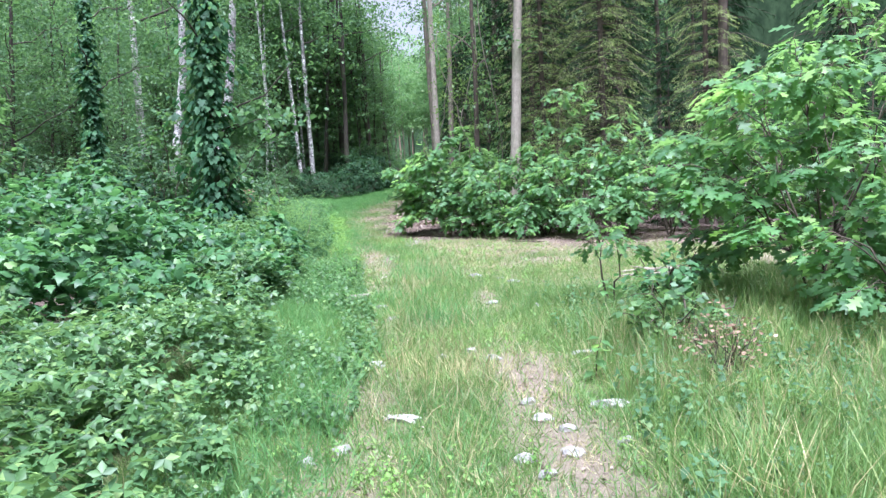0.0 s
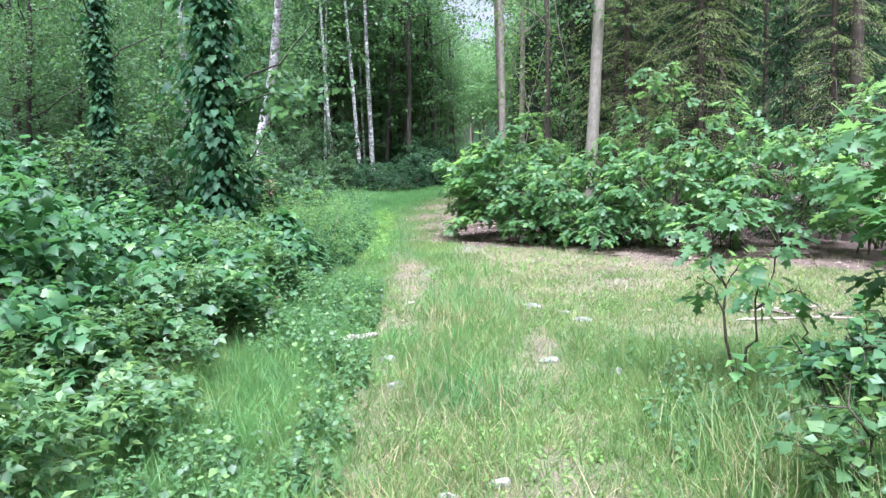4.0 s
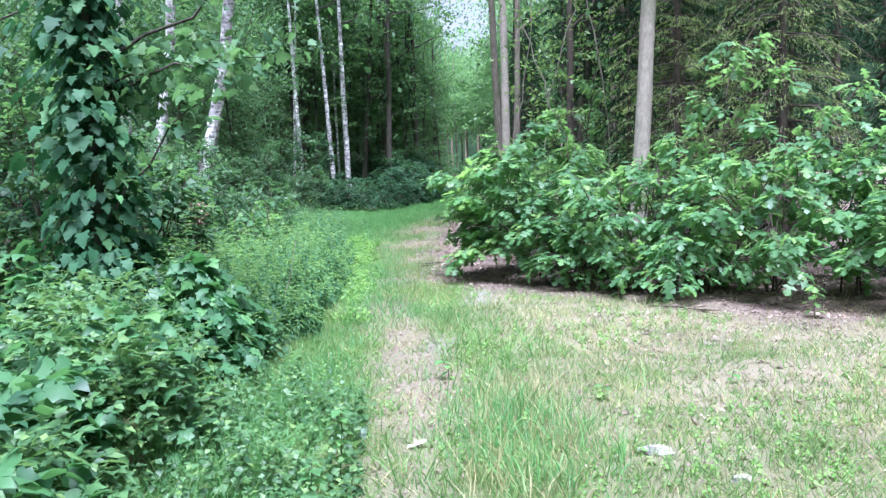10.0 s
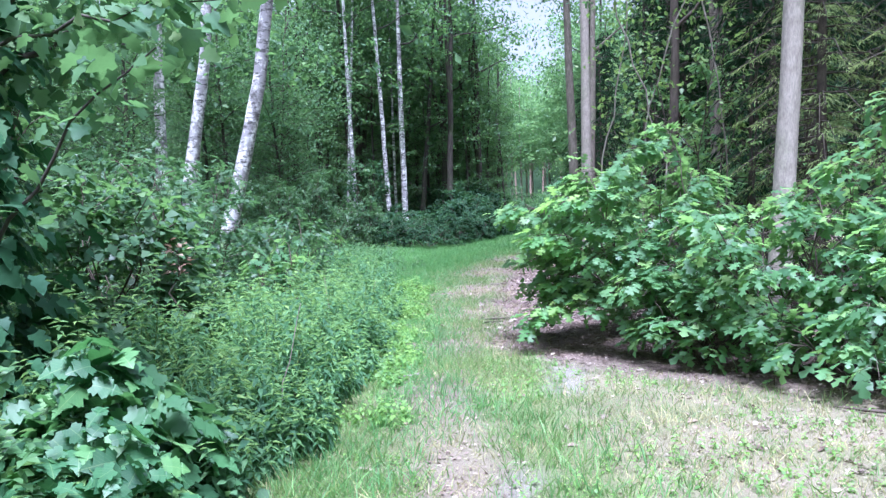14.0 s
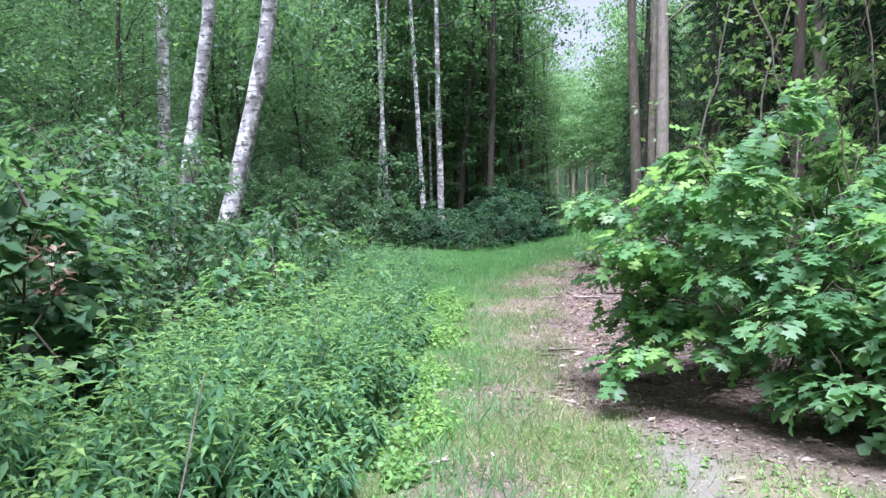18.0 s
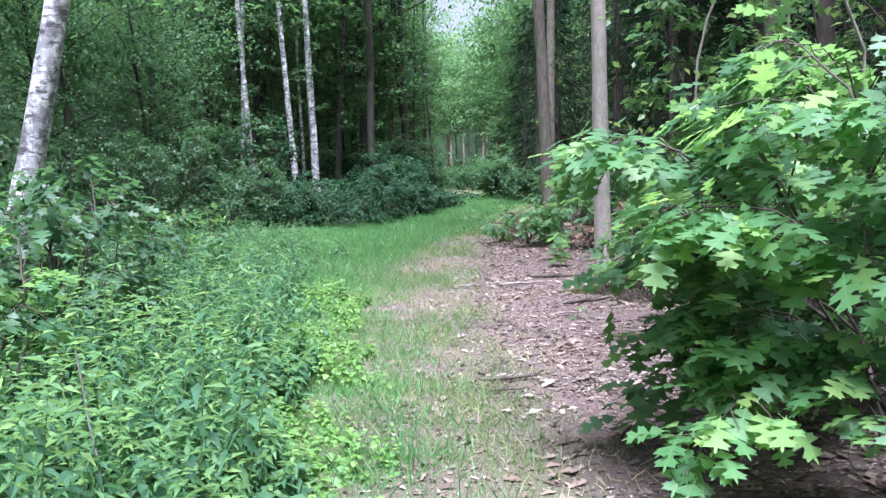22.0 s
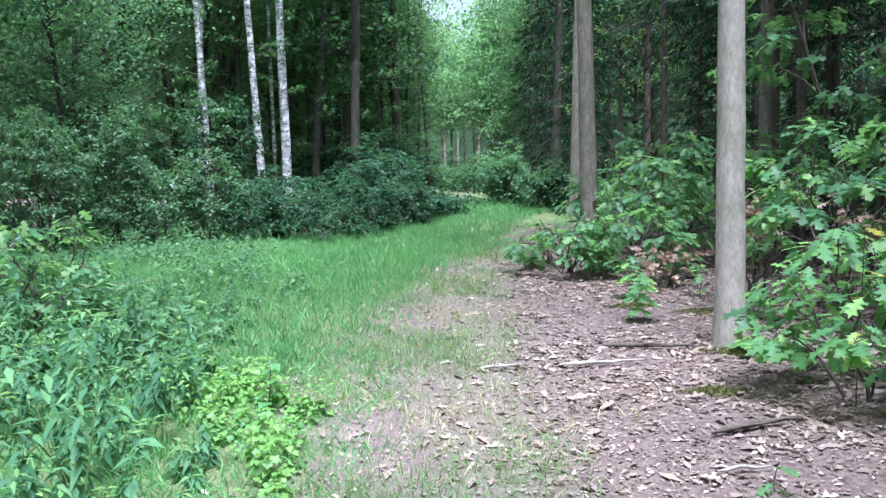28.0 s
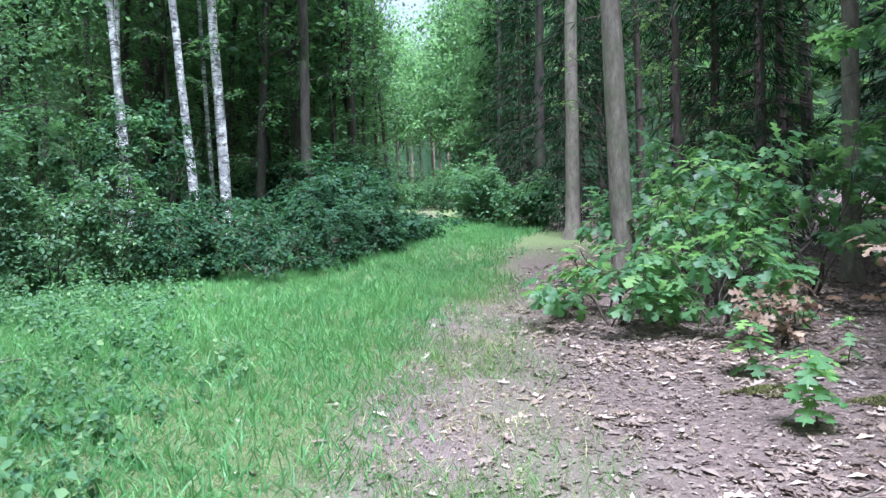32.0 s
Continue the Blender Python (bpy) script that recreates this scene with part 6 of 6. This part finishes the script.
def litter():
    n = 66000
    x, y = np.concatenate([rng.uniform(-4.5, 5.5, n // 2), rng.uniform(-2.4, 2.8, n // 2)]), np.concatenate([rng.uniform(9.5, 38, n // 2), rng.uniform(19, 33, n // 2)])
    worn, sand, lit = covers(x, y)
    ok = (rng.uniform(0, 1, n) < np.clip(lit * np.clip(0.42 + 0.28 * np.clip(x + 0.8, -1, 1) + 0.6 * wave(x, y, 1.9, 7) + 0.5 * wave(x, y, 5.5, 2), 0.05, 1) + 0.22 * worn * (y > 17) + 0.03 + 0.5 * np.clip((y - 13.8) / 1.5, 0, 1) * np.clip((x - 0.1) / 0.8, 0, 1) * (y < 18) * np.clip(0.6 + 0.8 * wave(x, y, 2.1, 5), 0, 1) + 0.3 * np.clip((x - middle(y)) / 1.5, 0, 1) * np.clip((y - 9.5) / 4, 0, 1) * (y < 17) * np.clip(0.4 + wave(x, y, 2.4, 3), 0, 1), 0, 1)) & (x > left_edge(y) - 0.5)
    x, y = x[ok], y[ok]
    n = len(x)
    p = np.stack([x, y, height(x, y) + rng.uniform(0.002, 0.012, n)], -1)
    ang = rng.uniform(0, 6.28, n)
    a = np.stack([np.cos(ang), np.sin(ang), rng.normal(0, 0.1, n)], -1)
    nn = unit(np.stack([rng.normal(0, 0.24, n), rng.normal(0, 0.24, n), np.ones(n)], -1))
    s = 0.03 + 0.1 * rng.uniform(0, 1, n) ** 2.5
    near = np.hypot(x + 0.9, y - 24.5) < 2.6
    idx = np.nonzero(near)[0][:290]
    rest = np.ones(n, bool)
    rest[idx] = False
    curled = (np.array([(0, 0, 0), (-0.16, 0.2, 0.09), (-0.08, 0.36, 0.03), (-0.27, 0.52, 0.2), (-0.1, 0.66, 0.06), (-0.15, 0.84, 0.12), (0, 1, 0.1), (0.15, 0.84, 0.1), (0.1, 0.66, 0.05), (0.27, 0.52, 0.16), (0.08, 0.36, 0.03), (0.16, 0.2, 0.07)], float),
              np.array([(0, 2, 1), (0, 11, 10), (0, 10, 2), (2, 4, 3), (2, 10, 8), (2, 8, 4), (10, 9, 8), (4, 6, 5), (4, 8, 6), (8, 7, 6)]))
    plain = (np.array([(0, 0, 0), (-0.07, 0.3, 0.05), (-0.23, 0.5, 0.13), (-0.08, 0.8, 0.07), (0, 1, 0.12), (0.12, 0.75, 0.05), (0.17, 0.5, 0.1), (0.09, 0.2, 0.02)], float), np.array([(0, 2, 1), (0, 7, 6), (0, 6, 2), (2, 6, 5), (2, 5, 3), (3, 5, 4)]))
    ob = new("leaf_litter", mesh_from("leaf_litter", *joined([leaves(curled, p[rest][::2], a[rest][::2], nn[rest][::2], s[rest][::2]), leaves(plain, p[rest][1::2], a[rest][1::2], nn[rest][1::2], s[rest][1::2])]), LITTER))
    tagged(ob, "dry pale brown oak leaves strewn over the ground", "leaf litter", kind="stuff")
    me = mesh_from("fallen_leaf", *curled, LITTER_ONE)
    X, A, N = mat3(a[idx], nn[idx])
    for pp, xx, aa, nv, ss in zip(p[idx], X, A, N, s[idx]):
        o = new("fallen_leaf", me)
        o.parent = ob
        o.matrix_basis = Matrix([[xx[j] * ss, aa[j] * ss, nv[j] * ss, pp[j]] for j in range(3)] + [[0, 0, 0, 1]])


litter()


def crumbs():
    """Broken bits of leaf and bark trodden into the track."""
    n = 230000
    x, y = rng.uniform(-4, 4.5, n), rng.uniform(2.5, 34, n)
    worn, sand, lit = covers(x, y)
    ok = (rng.uniform(0, 1, n) < np.clip(np.where(y < 17, 0.28, 0.6) * worn + 0.75 * lit + 0.3 * thatch(x, y) * (y > 9), 0, 0.85)) & (x > left_edge(y) - 0.3)
    x, y = x[ok], y[ok]
    n = len(x)
    p = np.stack([x, y, height(x, y) + rng.uniform(0.003, 0.015, n)], -1)
    ang = rng.uniform(0, 6.28, n)
    a = np.stack([np.cos(ang), np.sin(ang), rng.normal(0, 0.2, n)], -1)
    nn = unit(np.stack([rng.normal(0, 0.35, n), rng.normal(0, 0.35, n), np.ones(n)], -1))
    ob = new("litter_crumbs", mesh_from("litter_crumbs", *leaves(SIMPLE, p, a, nn, 0.01 + 0.034 * rng.uniform(0, 1, n) ** 1.5), LITTER))
    tagged(ob, "broken bits of dry leaf trodden into the track", "leaf litter", kind="stuff")


crumbs()


# ---- small things ----
STONE = bark_material("pale_stone", (0.2, 0.192, 0.186), (0.4, 0.388, 0.372), 12, 1.0, 0.4)
MOSS = bark_material("moss", (0.08, 0.09, 0.03), (0.17, 0.16, 0.06), 40, 1.0, 0.8)


def make_stone(x, y, a, b, c, turn):
    bm = bmesh.new()
    bmesh.ops.create_icosphere(bm, subdivisions=2, radius=1)
    k = rng.uniform(0, 9)
    for v in bm.verts:
        d = 1 + 0.4 * wave(v.co.x, v.co.y + v.co.z, 2.4, k) + rng.uniform(-0.16, 0.16)
        v.co = Vector((v.co.x * a * d, v.co.y * b * d, v.co.z * c * d))
    me = bpy.data.meshes.new("stone")
    bm.to_mesh(me)
    bm.free()
    me.materials.append(STONE)
    ob = new("stone", me)
    ob.matrix_basis = pose(x, y, height(x, y) + c * 0.25, 0, 0, turn)
    return tagged(ob, "flat pale whitish stone lying in the grass", "stone", "pale stones")


for sx, sy, sa in ((-1.06, 4.82, 0.13), (-0.33, 4.86, 0.12), (-0.79, 4.12, 0.05), (-0.63, 4.28, 0.05), (0.51, 4.64, 0.07), (0.94, 4.78, 0.12), (0.87, 4.09, 0.05), (0.34, 3.97, 0.07), (0.59, 4.01, 0.07), (0.42, 3.73, 0.05),
                   (0.46, 5.0, 0.05), (0.62, 4.4, 0.05), (0.14, 6.47, 0.06), (-1.19, 7.23, 0.08), (-0.6, 6.18, 0.09), (-0.08, 6.31, 0.05), (0.32, 6.18, 0.06), (1.04, 6.22, 0.1), (0.47, 8.94, 0.07),
                   (0.38, 11.36, 0.1), (0.71, 10.94, 0.05), (0.85, 10.51, 0.09), (0.93, 8.59, 0.05), (-0.6, 8.2, 0.06), (-0.75, 8.9, 0.07)):
    make_stone(sx, sy, sa * 1.05, sa * rng.uniform(0.35, 0.55), 0.035, rng.uniform(-25, 25))


def make_stick(x, y, ln, r, turn, mat, label, forks=1):
    line = bend((-ln / 2, 0, r), (ln / 2, 0, r + 0.01), 0.0, 0.004, 8)
    line[:, 1] += 0.05 * ln * np.sin(np.linspace(0, 2.6, 8) + x)
    pieces = [tube(line, r * np.array([0.25, 0.9, 1.0, 0.92, 0.84, 0.74, 0.6, 0.15]), 7, 0.12)]
    for k in range(forks):
        p = line[rng.randint(2, 6)]
        pieces.append(tube(bend(p, p + np.array([0.2 * ln, rng.choice([-1, 1]) * 0.15 * ln, 0.03]), 0, 0.006, 4), np.linspace(r * 0.5, r * 0.2, 4), 5))
    ob = new("fallen_stick", mesh_from("fallen_stick", *joined(pieces), mat, True))
    ob.matrix_basis = pose(x, y, height(x, y) + 0.012, 0, 0, turn)
    return tagged(ob, label, "stick")


make_stick(-1.1, 9.55, 0.42, 0.042, 38, STICK, "short whitish branch lying in the grass", 0)
make_stick(-1.9, 25.55, 0.34, 0.012, 6, STICK, "bleached bare stick across the track")
make_stick(-1.2, 25.6, 0.62, 0.015, 3, STICK, "long bleached stick across the track", 2)
make_stick(-0.75, 26.1, 0.7, 0.02, -12, TWIG, "dark rotten stick in leaf litter", 2)
make_stick(-2.16, 17.2, 0.3, 0.014, 30, STICK, "pale forked stick at the verge", 2)
make_stick(-2.1, 17.3, 0.2, 0.01, 70, STICK, "pale broken twig at the verge", 0)
make_stick(-1.6, 21.2, 0.45, 0.014, 4, TWIG, "brown stick on sparse grass", 1)
make_stick(-0.62, 24.2, 0.6, 0.02, 20, TWIG, "brown stick under the oak bush", 2)
make_stick(0.2, 23.4, 1.0, 0.025, 15, TWIG, "crooked dead branch on leaf litter", 3)
make_stick(1.6, 16.0, 0.8, 0.014, -35, TWIG, "thin dead branch on leaf litter", 2)
make_stick(0.6, 27.0, 0.7, 0.018, -20, TWIG, "dark dead branch on leaf litter", 2)
make_stick(2.75, 11.0, 0.9, 0.022, 14, STICK, "pale bare branch lying across the clearing", 2)
make_stick(2.5, 10.4, 0.6, 0.018, 8, STICK, "bleached stick on short grass", 1)
for k, (bx, by) in enumerate(((2.85, 10.7), (3.1, 10.5), (3.3, 10.8), (3.0, 11.0), (3.45, 10.4), (2.7, 10.9))):
    make_stick(bx, by, 0.55 + 0.08 * k, 0.018, 30 * k - 40, STICK if k % 2 else TWIG, "dry broken branch in a small brush pile", 2)
make_stick(-1.64, 20.9, 0.3, 0.012, -4, TWIG, "short brown stick on the worn track", 0)
make_stick(-1.05, 20.0, 0.22, 0.009, 60, TWIG, "thin brown twig by the oak bush", 1)
make_stick(-0.9, 23.6, 0.26, 0.01, 2, STICK, "short pale stick on bare soil", 0)
make_stick(-6.1, 29.2, 1.1, 0.018, 40, STICK, "grey dead branch at the edge of the grass", 3)
make_stick(-5.9, 28.9, 0.8, 0.014, -15, STICK, "grey dead branch at the edge of the grass", 3)


def make_moss(x, y, rx, ry):
    n = 1200
    r, a = np.sqrt(rng.uniform(0, 1, n)), rng.uniform(0, 6.28, n)
    r = r * (1 + 0.25 * np.sin(a * 3 + x) + 0.15 * np.sin(a * 7))
    p = np.stack([r * rx * np.cos(a), r * ry * np.sin(a), 0.03 * np.clip(1 - r, 0, 1) + 0.004], -1)
    up = unit(rng.normal(0, 0.5, (n, 3)) + np.array([0, 0, 1.0]))
    ob = new("moss_patch", mesh_from("moss_patch", *leaves(LANCE, p, up, rng.normal(0, 1, (n, 3)), rng.uniform(0.015, 0.035, n)), MOSS))
    ob.matrix_basis = pose(x, y, height(x, y))
    return tagged(ob, "low cushion of yellow-green moss", "moss", "moss cushions")


for mx, my, ma, mb in ((-0.34, 22.55, 0.22, 0.13), (-0.12, 25.95, 0.22, 0.12), (0.05, 27.4, 0.2, 0.12), (-0.5, 27.75, 0.22, 0.1), (-0.62, 24.9, 0.18, 0.08)):
    make_moss(mx, my, ma, mb)


def make_seedling(x, y, h, n, size, shape, mat, label, name="oak_seedling"):
    root = thing(name, x, y, label, "seedling", "seedlings", turn=rng.uniform(0, 360))
    line = bend((0, 0, -0.02), (rng.normal(0, 0.04), rng.normal(0, 0.04), h), 0, 0.01, 5)
    stem = part("stem", mesh_from("stem", *tube(line, np.linspace(0.005, 0.002, 5), 5), TWIG, True), root)
    me = mesh_from("leaf", *shape, mat)
    for k in range(n):
        t = 1 - 0.75 * (k / max(n - 1, 1)) ** 1.3
        ang = k * 2.4
        q = np.array([np.interp(t, np.linspace(0, 1, 5), line[:, j]) for j in range(3)])
        a, nn = np.array([[np.cos(ang), np.sin(ang), rng.uniform(-0.45, 0.15)]]), np.array([[0.15 * np.cos(ang), 0.15 * np.sin(ang), 1.0]])
        X, A, N = [v[0] for v in mat3(a, nn)]
        ss = size * rng.uniform(0.7, 1.2)
        ob = new("leaf", me)
        ob.parent = stem
        ob.matrix_basis = Matrix([[X[j] * ss, A[j] * ss, N[j] * ss, q[j]] for j in range(3)] + [[0, 0, 0, 1]])
    return root


for qx, qy, qh, qn, qs in ((2.8, 15.5, 0.35, 14, 0.13), (1.05, 17.0, 0.32, 10, 0.13), (-0.55, 27.05, 0.44, 24, 0.2), (-0.42, 28.15, 0.38, 20, 0.19), (0.02, 25.85, 0.22, 13, 0.19), (0.3, 26.0, 0.2, 11, 0.18), (0.3, 28.3, 0.35, 9, 0.14), (-0.2, 22.2, 0.16, 6, 0.1), (-0.85, 23.4, 0.12, 4, 0.1), (0.5, 23.0, 0.25, 7, 0.12)):
    make_seedling(qx, qy, qh, qn, qs, OAKLEAF, OAK_ONE, "oak seedling with a few bright lobed leaves")
for qx, qy, qh, qn, qs in ((-1.24, 10.9, 0.4, 16, 0.08), (-1.3, 10.3, 0.35, 14, 0.08), (-0.81, 13.1, 0.16, 8, 0.07), (1.45, 7.3, 0.4, 14, 0.1), (0.95, 5.4, 0.3, 9, 0.12), (-3.35, 24.6, 0.3, 12, 0.1), (0.25, 12.4, 0.1, 6, 0.07), (1.2, 12.9, 0.1, 6, 0.07)):
    make_seedling(qx, qy, qh, qn, qs, BROAD, OAK_ONE, "small broad-leaved weed in the grass", "weed")

# withered shoots and bare brush
make_bush("withered_shrub", 0.15, 28.9, 0.5, 0.3, 0.25, DEAD, OAKLOW, "small shrub with withered brown leaves", 16, 6, 0.12, 4, category="shrub", low=0.3)
make_bush("withered_shrub", 1.05, 28.6, 1.1, 0.4, 0.35, DEAD, OAKLOW, "shrub with withered brown leaves", 20, 6, 0.12, 4, category="shrub", low=0.4)
make_bush("withered_shrub", -0.95, 30.9, 0.5, 0.3, 0.3, DEAD, OAKLOW, "small shrub with curled brown leaves", 26, 6, 0.1, 4, category="shrub", low=0.2)
make_bush("withered_shrub", 1.75, 5.2, 0.5, 0.3, 0.3, DEAD, SIMPLE, "dry brown tangle of stems in tall grass", 60, 4, 0.04, 16, category="shrub", low=0.15, thick=0.005)
make_bush("dark_herb", 1.95, 7.3, 0.7, 0.4, 0.4, HOP, BROAD, "dark green rounded herb beside the sapling", 70, 7, 0.08, 5, category="herb", low=0.1)
make_bush("dark_herb", 1.75, 6.2, 0.55, 0.5, 0.4, BRAMBLE, BROAD, "leafy herbs among the tall grass", 60, 7, 0.08, 5, category="herb", low=0.1)

# bare creepers hanging on the right
for cx, cy, top, sw in ((0.35, 20.8, 4.8, 0.35), (0.75, 21.6, 5.2, -0.3), (1.35, 21.4, 5.5, 0.25), (0.1, 21.8, 4.5, -0.2)):
    root = thing("creeper", cx, cy, "thin pale bare creeper hanging from the trees", "creeper", "creepers")
    t = np.linspace(0, 1, 16)
    line = np.stack([sw * np.sin(t * 5), 0.2 * np.sin(t * 4 + cx), 0.2 + top * t], -1) + rng.normal(0, 0.02, (16, 3))
    part("vine", mesh_from("vine", *tube(line, np.full(16, 0.011), 5), STICK, True), root)
    part("foliage", mesh_from("foliage", *crown_leaves(line[rng.randint(4, 16, 40)] + rng.normal(0, 0.25, (40, 3)), 0.12, 6, 0.09, SIMPLE), SPRAY), root)

# dead shoots among the herbs and brown leaves under the trees
make_bush("withered_shrub", -4.0, 16.4, 1.5, 0.14, 0.14, DEAD, SIMPLE, "withered brown shoot standing in green undergrowth", 7, 5, 0.08, 2, category="shrub", low=0.55)
for wx, wy, wh in ((0.7, 28.0, 0.9), (1.4, 27.6, 1.1)):
    make_bush("withered_shrub", wx, wy, wh, 0.35, 0.3, DEAD, OAKLOW, "shrub with withered brown leaves near grey trunks", 18, 5, 0.12, 4, category="shrub", low=0.35)
YELLOW = leaf_material("yellowed_leaf", (0.3, 0.28, 0.05), (0.42, 0.38, 0.07), (0.5, 0.44, 0.12), (0.6, 0.5, 0.1), 0.5, 0.35, per_object=True)
make_seedling(0.1, 24.6, 1.05, 6, 0.15, OAKLEAF, YELLOW, "thin oak shoot with yellowed leaves")
for rx_, ry_, rh, rl in ((-2.68, 15.1, 0.95, 0.2), (-3.1, 18.3, 0.9, -0.15), (-3.4, 20.4, 0.7, 0.25)):
    ob = new("dry_stalk", mesh_from("dry_stalk", *tube(bend((0, 0, -0.02), (rl, 0.05, rh), 0.02, 0.006, 8), np.linspace(0.006, 0.003, 8), 5), STICK, True))
    ob.matrix_basis = pose(rx_, ry_, height(rx_, ry_))
    tagged(ob, "pale dry stalk standing among nettles", "stalk", "dry stalks")
